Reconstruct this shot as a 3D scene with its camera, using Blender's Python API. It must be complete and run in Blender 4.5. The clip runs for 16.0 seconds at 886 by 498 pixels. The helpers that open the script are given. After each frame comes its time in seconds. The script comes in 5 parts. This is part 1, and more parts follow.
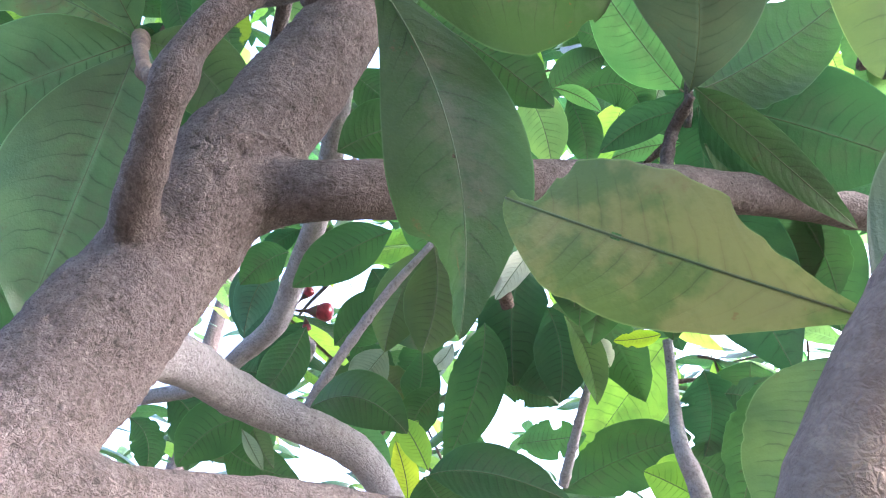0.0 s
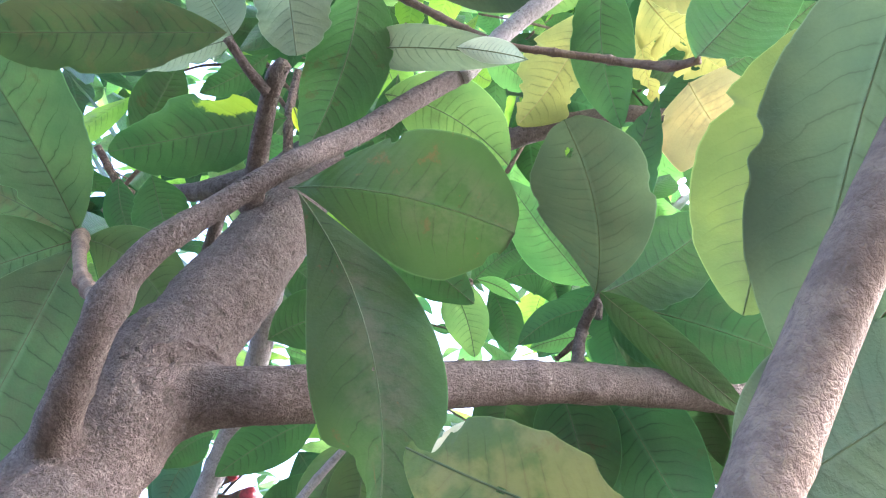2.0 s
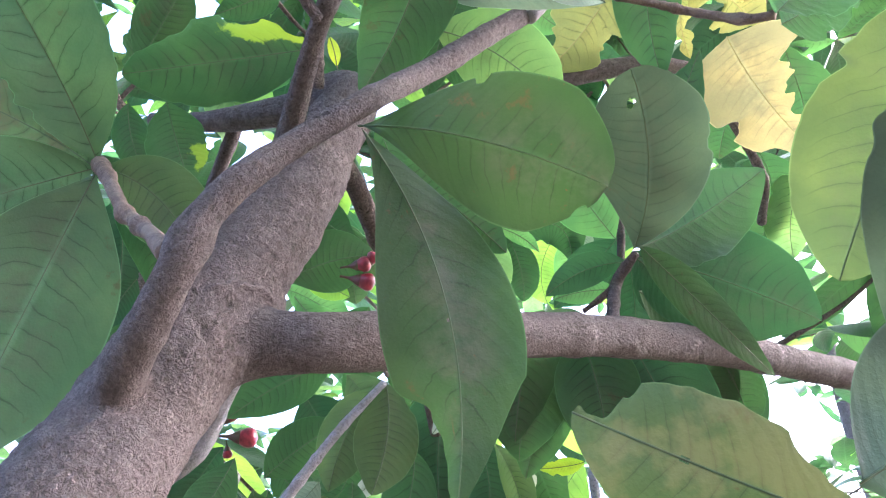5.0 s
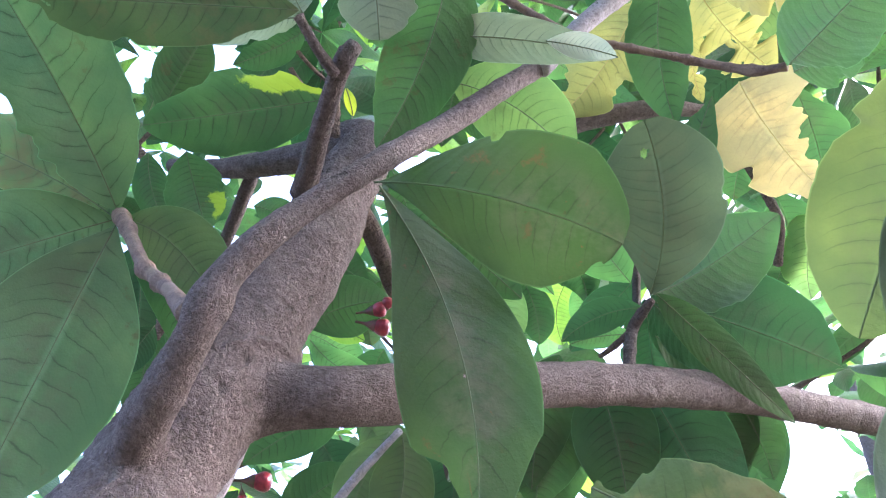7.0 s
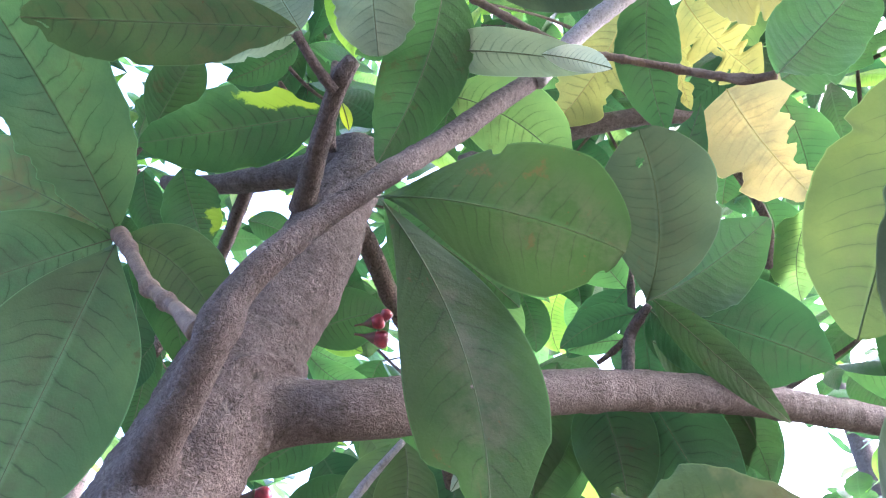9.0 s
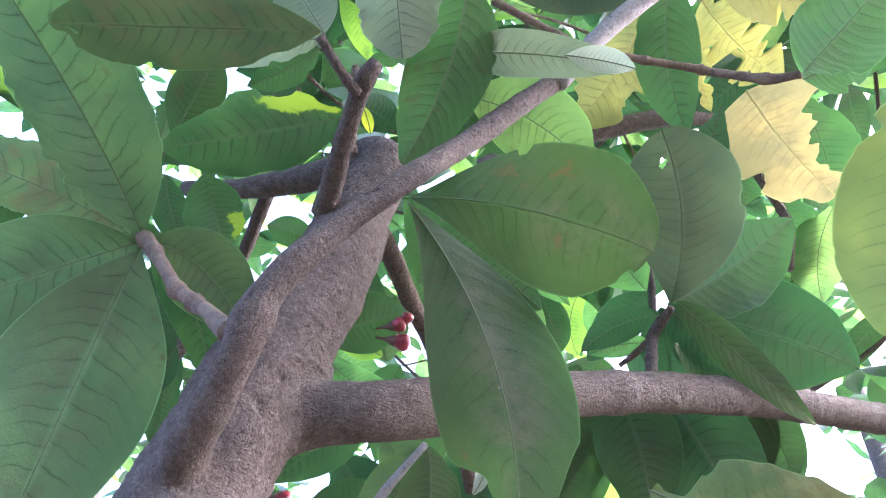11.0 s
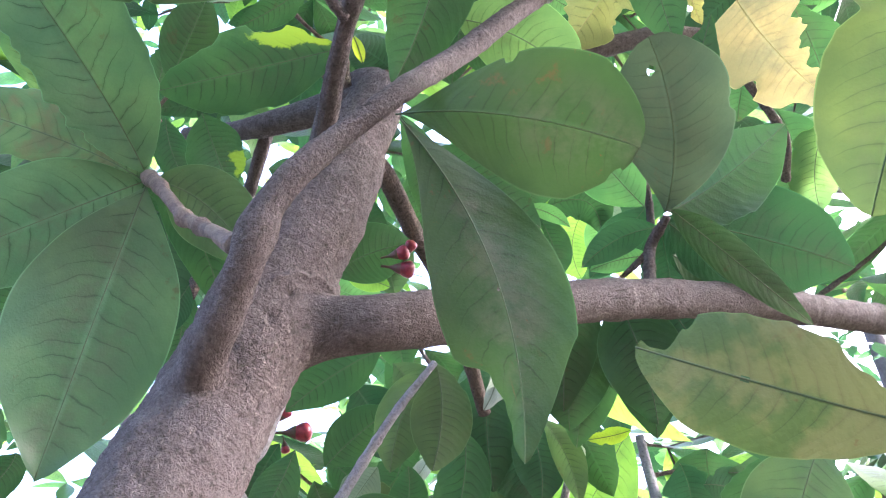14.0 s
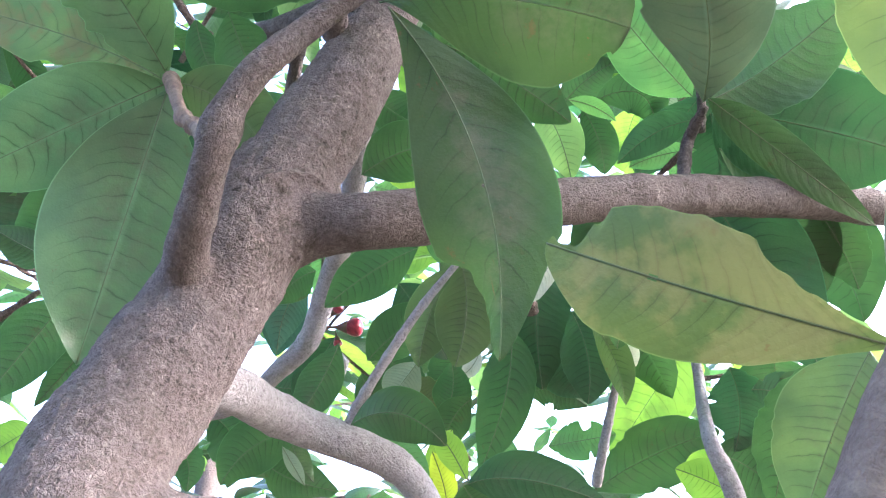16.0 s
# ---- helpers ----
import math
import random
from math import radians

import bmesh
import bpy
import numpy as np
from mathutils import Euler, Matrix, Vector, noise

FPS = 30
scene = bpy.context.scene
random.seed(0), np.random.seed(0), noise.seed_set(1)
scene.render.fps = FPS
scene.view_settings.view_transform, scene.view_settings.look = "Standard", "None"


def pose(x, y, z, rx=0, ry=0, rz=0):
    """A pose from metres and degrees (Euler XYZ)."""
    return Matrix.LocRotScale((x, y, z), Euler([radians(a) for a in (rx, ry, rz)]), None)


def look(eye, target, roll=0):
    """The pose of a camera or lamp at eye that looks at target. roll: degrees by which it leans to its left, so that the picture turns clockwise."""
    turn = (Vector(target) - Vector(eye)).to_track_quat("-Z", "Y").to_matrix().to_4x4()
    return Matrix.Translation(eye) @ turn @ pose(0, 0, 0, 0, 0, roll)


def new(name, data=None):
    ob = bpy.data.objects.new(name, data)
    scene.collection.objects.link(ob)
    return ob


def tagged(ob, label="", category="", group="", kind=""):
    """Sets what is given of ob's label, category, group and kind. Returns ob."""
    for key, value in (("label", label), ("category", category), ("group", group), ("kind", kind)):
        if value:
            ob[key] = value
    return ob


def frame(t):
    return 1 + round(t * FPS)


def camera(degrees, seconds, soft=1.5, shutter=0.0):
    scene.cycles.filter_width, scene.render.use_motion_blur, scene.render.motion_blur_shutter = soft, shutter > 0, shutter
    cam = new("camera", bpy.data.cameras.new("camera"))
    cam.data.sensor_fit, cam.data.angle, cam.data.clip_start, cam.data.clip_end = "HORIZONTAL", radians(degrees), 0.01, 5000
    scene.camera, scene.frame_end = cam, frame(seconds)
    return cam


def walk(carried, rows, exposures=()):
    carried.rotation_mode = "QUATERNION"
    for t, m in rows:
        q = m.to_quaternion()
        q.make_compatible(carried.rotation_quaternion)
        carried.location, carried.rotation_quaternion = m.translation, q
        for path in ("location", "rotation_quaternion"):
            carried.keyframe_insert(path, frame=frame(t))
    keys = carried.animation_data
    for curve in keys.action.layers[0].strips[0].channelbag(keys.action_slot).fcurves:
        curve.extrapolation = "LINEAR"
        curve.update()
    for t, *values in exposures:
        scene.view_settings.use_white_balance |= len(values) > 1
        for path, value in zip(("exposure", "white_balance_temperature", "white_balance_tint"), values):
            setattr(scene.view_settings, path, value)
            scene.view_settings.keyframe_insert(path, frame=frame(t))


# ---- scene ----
cam = camera(63.53, 16.0, 1.2)
walk(cam, [
    (0, pose(0.0858, 0.0660, 1.4543, 122.13, -3.35, 8.04)),
    (0.5, pose(0.0973, 0.0406, 1.4784, 123.88, -2.53, 5.27)),
    (1, pose(0.0995, 0.0209, 1.4822, 124.00, -3.26, 2.00)),
    (1.5, pose(0.1043, 0.0091, 1.4841, 126.91, -2.12, 1.04)),
    (2, pose(0.1078, 0.0062, 1.4665, 134.38, -0.65, 3.97)),
    (2.5, pose(0.1068, 0.0089, 1.4444, 134.73, -0.30, 4.14)),
    (3, pose(0.1117, 0.0376, 1.4402, 135.11, -0.50, 4.02)),
    (3.5, pose(0.0796, 0.0260, 1.4527, 135.15, 0.66, 2.42)),
    (3.7, pose(0.0598, 0.0253, 1.4596, 133.25, -0.52, 0.83)),
    (5.8, pose(-0.0012, 0.0026, 1.4918, 129.46, 1.23, -1.37)),
    (6, pose(-0.0004, -0.0012, 1.4927, 129.67, 0.44, -0.94)),
    (6.5, pose(-0.0016, -0.0037, 1.4978, 131.41, -0.21, -0.59)),
    (7, pose(0.0001, 0.0001, 1.4999, 131.99, -0.00, 0.00)),
    (7.5, pose(-0.0023, -0.0004, 1.4992, 131.71, 0.28, 0.82)),
    (8, pose(-0.0132, 0.0061, 1.4830, 130.17, 0.35, 0.50)),
    (8.2, pose(-0.0130, -0.0076, 1.4944, 131.58, 0.40, -0.66)),
    (10.3, pose(-0.0227, -0.0046, 1.4994, 133.00, 2.99, 2.04)),
    (10.5, pose(-0.0240, -0.0011, 1.4967, 131.41, 2.38, 1.10)),
    (11, pose(-0.0276, -0.0050, 1.4944, 133.18, 1.39, 0.80)),
    (11.5, pose(-0.0291, -0.0112, 1.5031, 137.52, 1.06, 1.78)),
    (12, pose(-0.0287, -0.0095, 1.5048, 134.60, 0.77, 1.26)),
    (12.5, pose(-0.0295, -0.0113, 1.5038, 132.45, 0.83, 3.04)),
    (13, pose(-0.0312, -0.0119, 1.5018, 131.32, 1.52, 3.57)),
    (13.5, pose(-0.0341, -0.0079, 1.4955, 130.09, 0.33, 3.79)),
    (14, pose(-0.0203, 0.0039, 1.4548, 129.60, 3.46, 3.48)),
    (14.5, pose(0.0112, 0.0116, 1.4444, 128.60, 3.82, 5.63)),
    (15, pose(0.0511, 0.0241, 1.4353, 126.92, 3.56, 7.66)),
    (15.5, pose(0.0763, 0.0345, 1.4433, 124.49, 1.04, 10.23)),
    (16, pose(0.0752, 0.0293, 1.4580, 121.88, -1.34, 10.55)),
], exposures=[(0, 4.01, 5500, 20), (1.5, 4.11, 5550, 19), (2.5, 4.29, 5550, 19), (3.6, 4.29, 5550, 20), (5.8, 4.05, 5400, 25), (13, 4.11, 5400, 25), (14.2, 4.13, 5500, 24), (14.5, 4.19, 5450, 22), (15, 4.03, 5700, 22), (16, 4.25, 5550, 20)])

# ---- light ----
world = bpy.data.worlds.new("overcast_sky")
scene.world = world
world.use_nodes = True
wn = world.node_tree
sky = wn.nodes.new("ShaderNodeTexSky")
sky.sky_type = "NISHITA"
sky.sun_disc = False
sky.sun_elevation, sky.sun_rotation = radians(34), radians(80)
sky.air_density, sky.dust_density, sky.ozone_density = 1.0, 6.0, 0.6
wn.nodes["Background"].inputs["Strength"].default_value = 0.15
wn.links.new(sky.outputs["Color"], wn.nodes["Background"].inputs["Color"])
sun = new("sun", bpy.data.lights.new("sun", "SUN"))
sun.data.energy, sun.data.angle, sun.data.color = 0.5, radians(12.0), (1.0, 0.98, 0.96)
sun.matrix_world = look((8.16, 1.44, 5.59), (0, 0, 0))


# ---- materials ----
class Nodes:
    """A small builder of node materials."""

    def __init__(self, name):
        self.mat = bpy.data.materials.new(name)
        self.mat.use_nodes = True
        self.tree = self.mat.node_tree
        self.tree.nodes.clear()

    def node(self, kind, **settings):
        n = self.tree.nodes.new(kind)
        for key, value in settings.items():
            setattr(n, key, value)
        return n

    def put(self, socket, value):
        if isinstance(value, bpy.types.NodeSocket):
            self.tree.links.new(value, socket)
        elif isinstance(value, tuple) and len(value) == 3 and socket.type == "RGBA":
            socket.default_value = (*value, 1)
        else:
            socket.default_value = value

    def math(self, op, a, b=0.0, c=0.0):
        n = self.node("ShaderNodeMath", operation=op)
        for socket, value in zip(n.inputs, (a, b, c)):
            self.put(socket, value)
        return n.outputs[0]

    def step(self, value, low, high, to_low=0.0, to_high=1.0):
        n = self.node("ShaderNodeMapRange", interpolation_type="SMOOTHSTEP")
        for socket, v in zip(n.inputs, (value, low, high, to_low, to_high)):
            self.put(socket, v)
        return n.outputs[0]

    def mix(self, fac, a, b, blend="MIX"):
        n = self.node("ShaderNodeMix", data_type="RGBA", blend_type=blend)
        self.put(n.inputs["Factor"], fac)
        self.put(n.inputs[6], a)
        self.put(n.inputs[7], b)
        return n.outputs[2]

    def noise(self, scale, detail=4.0, rough=0.55, vector=None, distortion=0.0):
        n = self.node("ShaderNodeTexNoise")
        self.put(n.inputs["Scale"], scale)
        n.inputs["Detail"].default_value, n.inputs["Roughness"].default_value = detail, rough
        n.inputs["Distortion"].default_value = distortion
        self.put(n.inputs["Vector"], vector if vector else self.position())
        return n.outputs["Fac"]

    def position(self):
        return self.node("ShaderNodeNewGeometry").outputs["Position"]

    def chance(self):
        one = self.node("ShaderNodeObjectInfo").outputs["Random"]
        other = self.node("ShaderNodeNewGeometry").outputs["Random Per Island"]
        return self.math("FRACT", self.math("ADD", one, other))

    def bump(self, height, strength, distance):
        n = self.node("ShaderNodeBump")
        n.inputs["Strength"].default_value, n.inputs["Distance"].default_value = strength, distance
        self.put(n.inputs["Height"], height)
        return n.outputs[0]

    def done(self, shader):
        out = self.node("ShaderNodeOutputMaterial")
        self.tree.links.new(shader, out.inputs["Surface"])
        return self.mat


def leaf_material(name, base, glow, vein, spots=0.1, sheer=0.33, rough=0.38, patch=(0.30, 0.24, 0.06), patches=0.0, marks=(), sun_patches=(), dust=0.38):
    """A leaf blade: ribs and cross veins along its own length, blotches, brown specks, light coming through."""
    base, glow, vein = (tuple(0.99 * c + 0.01 * (0.3 * t[0] + 0.6 * t[1] + 0.1 * t[2]) for c in t) for t in (base, glow, vein))
    n = Nodes(name)
    uv = n.node("ShaderNodeSeparateXYZ")
    n.put(uv.inputs[0], n.node("ShaderNodeUVMap").outputs["UV"])
    along, across = uv.outputs[0], n.math("ABSOLUTE", n.math("SUBTRACT", n.math("MULTIPLY", uv.outputs[1], 2.0), 1.0))
    chance = n.chance()
    wobble = n.math("ADD", n.math("MULTIPLY", n.noise(70.0, 3.0), 0.40), n.math("MULTIPLY", n.noise(16.0, 1.0), 1.5))
    curve = n.math("ADD", n.math("MULTIPLY", across, 1.3), n.math("MULTIPLY", n.math("POWER", across, 3.0), 1.5))
    curve = n.math("MULTIPLY", curve, n.math("MULTIPLY", n.math("MULTIPLY", along, 4.0), n.math("SUBTRACT", 1.0, along)))
    half = n.math("MULTIPLY", n.step(uv.outputs[1], 0.499, 0.501), 0.37)
    phase = n.math("ADD", n.math("SUBTRACT", n.math("ADD", n.math("MULTIPLY", along, 15.0), half), curve), wobble)
    tooth = n.math("ABSOLUTE", n.math("SUBTRACT", n.math("FRACT", phase), 0.5))
    ribs = n.step(tooth, n.step(n.noise(50.0, 3.0), 0.3, 0.7, 0.028, 0.075), 0.004)
    ribs = n.math("MULTIPLY", ribs, n.math("MULTIPLY", n.step(across, 0.92, 0.35), n.step(along, 0.98, 0.85)))
    mid = n.step(across, 0.085, 0.015)
    net = n.step(n.noise(420.0, 2.0), 0.42, 0.62)
    broad = n.noise(14.0, 3.0)
    shade = n.mix(n.step(broad, 0.3, 0.7), base, tuple(c * f for c, f in zip(base, (1.5, 1.3, 1.2))))
    hue = n.node("ShaderNodeHueSaturation")
    n.put(hue.inputs["Hue"], n.math("ADD", n.math("MULTIPLY", chance, 0.03), 0.482))
    n.put(hue.inputs["Value"], n.math("ADD", n.math("MULTIPLY", chance, 0.5), 0.78))
    n.put(hue.inputs["Color"], shade)
    color = hue.outputs[0]
    color = n.mix(n.math("MULTIPLY", net, 0.16), color, tuple(c * 0.7 for c in base))
    # Shading beside the recessed ribs is painted as a darker colour.
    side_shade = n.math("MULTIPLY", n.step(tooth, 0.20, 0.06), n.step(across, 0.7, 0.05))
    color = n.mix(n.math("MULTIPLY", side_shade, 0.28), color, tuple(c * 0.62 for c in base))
    color = n.mix(n.math("MULTIPLY", ribs, 0.66), color, tuple(c * 0.6 for c in vein))
    color = n.mix(n.math("MULTIPLY", mid, 0.7), color, tuple(min(1.0, c * 1.5 + 0.02) for c in base))
    film = n.math("MULTIPLY", n.math("MULTIPLY", n.step(n.noise(34.0, 6.0, 0.7), 0.36, 0.64), n.step(across, 0.95, 0.1)), n.step(n.noise(9.0, 2.0), 0.36, 0.58))
    color = n.mix(n.math("MULTIPLY", film, dust), color, (0.088, 0.090, 0.060))
    rim = n.step(across, 0.972, 0.996)
    color = n.mix(n.math("MULTIPLY", rim, 0.4), color, tuple(min(1.0, c * 2.2 + 0.02) for c in base))
    blot = n.math("MULTIPLY", n.step(n.noise(22.0, 5.0, 0.6), 0.46, 0.60), patches)
    if patches:
        color = n.mix(blot, color, patch)
    speck = n.math("MULTIPLY", n.step(n.noise(170.0, 3.0), 0.70, 0.76), n.step(n.noise(18.0, 2.0), 0.45, 0.65))
    color = n.mix(n.math("MULTIPLY", speck, min(1.0, spots * 4)), color, (0.10, 0.055, 0.02))
    dots = n.math("MULTIPLY", n.step(n.noise(260.0, 2.0), 0.64, 0.70), n.math("MULTIPLY", n.step(across, 0.34, 0.04), n.step(n.noise(24.0, 1.0), 0.4, 0.6)))
    speck = n.math("MAXIMUM", speck, n.math("MULTIPLY", dots, 0.8))
    rust = n.math("MULTIPLY", n.step(n.noise(30.0, 6.0, 0.7), 0.60, 0.68), n.step(n.noise(7.0, 1.0), 0.48, 0.6))
    color = n.mix(n.math("MULTIPLY", rust, spots * 2.2), color, (0.092, 0.056, 0.028))
    brown = None
    for mu, mv, mr in marks:
        du = n.math("MULTIPLY", n.math("SUBTRACT", along, mu), 2.2)
        dv = n.math("MULTIPLY", n.math("SUBTRACT", n.math("SUBTRACT", n.math("MULTIPLY", uv.outputs[1], 2.0), 1.0), mv), 0.9)
        far = n.math("SQRT", n.math("ADD", n.math("MULTIPLY", du, du), n.math("MULTIPLY", dv, dv)))
        far = n.math("ADD", far, n.math("MULTIPLY", n.math("SUBTRACT", n.noise(110.0, 5.0, 0.7), 0.5), mr * 3.5))
        one = n.math("MULTIPLY", n.step(far, mr, mr * 0.35), n.step(n.noise(320.0, 3.0, 0.6), 0.40, 0.62, 0.30, 1.0))
        brown = n.math("MAXIMUM", brown, one) if brown else one
    if brown:
        color = n.mix(n.math("MULTIPLY", brown, 0.75), color, (0.085, 0.048, 0.024))
    # Patches of sunlight, painted into the blade's colour.
    sunned = None
    for mu, mv, mr in sun_patches:
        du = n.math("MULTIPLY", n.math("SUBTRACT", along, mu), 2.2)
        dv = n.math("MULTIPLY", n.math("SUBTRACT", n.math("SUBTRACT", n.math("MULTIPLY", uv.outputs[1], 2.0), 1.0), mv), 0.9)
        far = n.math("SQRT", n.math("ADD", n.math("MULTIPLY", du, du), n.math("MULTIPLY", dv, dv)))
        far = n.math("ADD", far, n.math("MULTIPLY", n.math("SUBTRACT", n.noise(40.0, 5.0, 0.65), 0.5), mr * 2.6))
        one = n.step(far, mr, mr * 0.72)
        sunned = n.math("MAXIMUM", sunned, one) if sunned else one
    if sunned:
        color = n.mix(n.math("MULTIPLY", sunned, n.math("SUBTRACT", 0.9, n.math("MULTIPLY", ribs, 0.4))), color, (0.22, 0.34, 0.03))
    relief = n.math("ADD", n.math("MULTIPLY", tooth, -0.6), n.math("MULTIPLY", net, 0.10))
    normal = n.bump(n.math("ADD", relief, n.math("MULTIPLY", n.noise(90.0, 3.0), 0.5)), 0.6, 0.0016)
    pb = n.node("ShaderNodeBsdfPrincipled")
    n.put(pb.inputs["Base Color"], color)
    n.put(pb.inputs["Roughness"], n.step(broad, 0.3, 0.7, rough - 0.06, rough + 0.08))
    pb.inputs["Specular IOR Level"].default_value = 0.36
    n.put(pb.inputs["Normal"], normal)
    tr = n.node("ShaderNodeBsdfTranslucent")
    through_color = n.mix(n.math("MULTIPLY", ribs, 0.55), n.mix(n.step(broad, 0.32, 0.68), tuple(c * 0.82 for c in glow), tuple(c * f for c, f in zip(glow, (1.4, 1.22, 1.05)))), tuple(c * 0.35 for c in glow))
    through_color = n.mix(n.math("MULTIPLY", n.math("ADD", speck, rust), min(1.0, spots * 3)), through_color, (0.08, 0.04, 0.01))
    if brown:
        through_color = n.mix(n.math("MULTIPLY", brown, 0.62), through_color, (0.11, 0.05, 0.015))
    if patches:
        through_color = n.mix(blot, through_color, tuple(c * 1.2 for c in patch))
    through_color = n.mix(n.math("MULTIPLY", rim, 0.5), through_color, tuple(min(1.0, c * 2.4 + 0.03) for c in glow))
    through_color = n.mix(n.math("MULTIPLY", film, dust), through_color, (0.062, 0.078, 0.042))
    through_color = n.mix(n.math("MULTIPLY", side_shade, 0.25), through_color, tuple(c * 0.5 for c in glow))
    if sunned:
        through_color = n.mix(n.math("MULTIPLY", sunned, n.math("SUBTRACT", 0.9, n.math("MULTIPLY", ribs, 0.4))), through_color, (0.48, 0.70, 0.04))
    n.put(tr.inputs["Color"], through_color)
    both = n.node("ShaderNodeMixShader")
    both.inputs[0].default_value = sheer
    n.put(both.inputs[1], pb.outputs[0])
    n.put(both.inputs[2], tr.outputs[0])
    return n.done(both.outputs[0])


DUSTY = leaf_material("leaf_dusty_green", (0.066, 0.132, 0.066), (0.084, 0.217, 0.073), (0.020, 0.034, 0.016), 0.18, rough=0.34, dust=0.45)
# These two greens carry a painted patch of sun.
SUN_PATCHED = leaf_material("leaf_sun_patched", (0.036, 0.090, 0.034), (0.055, 0.165, 0.046), (0.020, 0.034, 0.016), 0.14, sun_patches=((0.22, -0.85, 0.46),))
SUN_EDGED = leaf_material("leaf_sun_edged", (0.036, 0.090, 0.034), (0.055, 0.165, 0.046), (0.020, 0.034, 0.016), 0.14, sun_patches=((0.72, 0.75, 0.40),))
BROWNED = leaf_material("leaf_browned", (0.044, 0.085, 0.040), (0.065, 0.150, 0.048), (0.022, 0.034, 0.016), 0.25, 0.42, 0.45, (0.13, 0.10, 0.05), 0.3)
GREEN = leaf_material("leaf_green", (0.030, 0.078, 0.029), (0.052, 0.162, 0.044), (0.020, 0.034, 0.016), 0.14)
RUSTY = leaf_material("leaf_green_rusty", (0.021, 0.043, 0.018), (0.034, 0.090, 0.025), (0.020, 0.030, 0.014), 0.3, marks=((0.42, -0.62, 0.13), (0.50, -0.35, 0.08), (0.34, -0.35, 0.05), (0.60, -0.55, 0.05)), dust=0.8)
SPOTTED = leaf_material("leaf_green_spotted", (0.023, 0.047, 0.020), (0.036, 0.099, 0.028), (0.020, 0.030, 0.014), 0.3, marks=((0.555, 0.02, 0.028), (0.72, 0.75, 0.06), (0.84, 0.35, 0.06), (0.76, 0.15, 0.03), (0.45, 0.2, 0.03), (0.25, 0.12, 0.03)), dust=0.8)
# Darker copy of the green, with the shade put into its colour.
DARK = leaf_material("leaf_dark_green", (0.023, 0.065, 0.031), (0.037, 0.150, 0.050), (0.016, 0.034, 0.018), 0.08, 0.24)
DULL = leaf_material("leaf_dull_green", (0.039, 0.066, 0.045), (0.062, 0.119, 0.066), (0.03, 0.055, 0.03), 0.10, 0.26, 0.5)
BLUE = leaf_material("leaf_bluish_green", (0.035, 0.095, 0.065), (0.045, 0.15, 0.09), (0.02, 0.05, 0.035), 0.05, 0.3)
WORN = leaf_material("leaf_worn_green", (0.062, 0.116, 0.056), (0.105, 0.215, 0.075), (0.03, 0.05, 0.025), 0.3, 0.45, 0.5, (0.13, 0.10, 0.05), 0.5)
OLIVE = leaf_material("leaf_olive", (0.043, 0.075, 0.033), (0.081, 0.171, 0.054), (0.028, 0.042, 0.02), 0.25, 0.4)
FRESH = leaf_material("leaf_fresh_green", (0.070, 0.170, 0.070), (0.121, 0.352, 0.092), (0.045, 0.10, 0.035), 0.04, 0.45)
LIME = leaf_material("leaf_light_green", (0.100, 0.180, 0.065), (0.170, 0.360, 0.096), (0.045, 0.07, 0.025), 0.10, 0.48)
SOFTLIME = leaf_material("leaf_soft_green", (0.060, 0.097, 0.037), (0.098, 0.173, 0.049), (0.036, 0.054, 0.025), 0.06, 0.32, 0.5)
# Bright lemon: sun shining through a blade, put into its colour.
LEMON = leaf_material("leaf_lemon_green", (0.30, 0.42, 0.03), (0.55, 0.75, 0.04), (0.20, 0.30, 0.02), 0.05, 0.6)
# Young yellow-green, brightened so that the colour itself holds sunlight.
YOUNG_LIT = leaf_material("leaf_sun_toned_green", (0.100, 0.220, 0.038), (0.241, 0.506, 0.059), (0.06, 0.11, 0.02), 0.06, 0.55)
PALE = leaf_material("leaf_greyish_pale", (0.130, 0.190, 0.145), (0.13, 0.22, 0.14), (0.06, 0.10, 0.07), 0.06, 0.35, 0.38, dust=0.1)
# Silver-grey blade; the sky's shine on it is painted into the colour.
SILVER_SHINE = leaf_material("leaf_silver_shine", (0.42, 0.47, 0.42), (0.40, 0.48, 0.40), (0.25, 0.28, 0.25), 0.02, 0.5, 0.3)
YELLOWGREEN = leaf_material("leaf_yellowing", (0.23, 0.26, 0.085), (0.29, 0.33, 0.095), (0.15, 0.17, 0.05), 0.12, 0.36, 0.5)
# Smooth tip whose bluish-white colour stands in for reflected sky.
PAINTED_GLOSS = leaf_material("leaf_tip_painted_gloss", (0.36, 0.50, 0.47), (0.32, 0.46, 0.42), (0.04, 0.12, 0.09), 0.02, 0.3, 0.2, dust=0.0)
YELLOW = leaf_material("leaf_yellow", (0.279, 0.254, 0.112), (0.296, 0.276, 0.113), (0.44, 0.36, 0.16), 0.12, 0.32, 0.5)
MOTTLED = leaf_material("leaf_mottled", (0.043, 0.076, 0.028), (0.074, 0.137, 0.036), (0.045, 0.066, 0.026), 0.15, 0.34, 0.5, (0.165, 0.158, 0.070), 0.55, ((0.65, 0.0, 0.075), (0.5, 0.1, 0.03)))


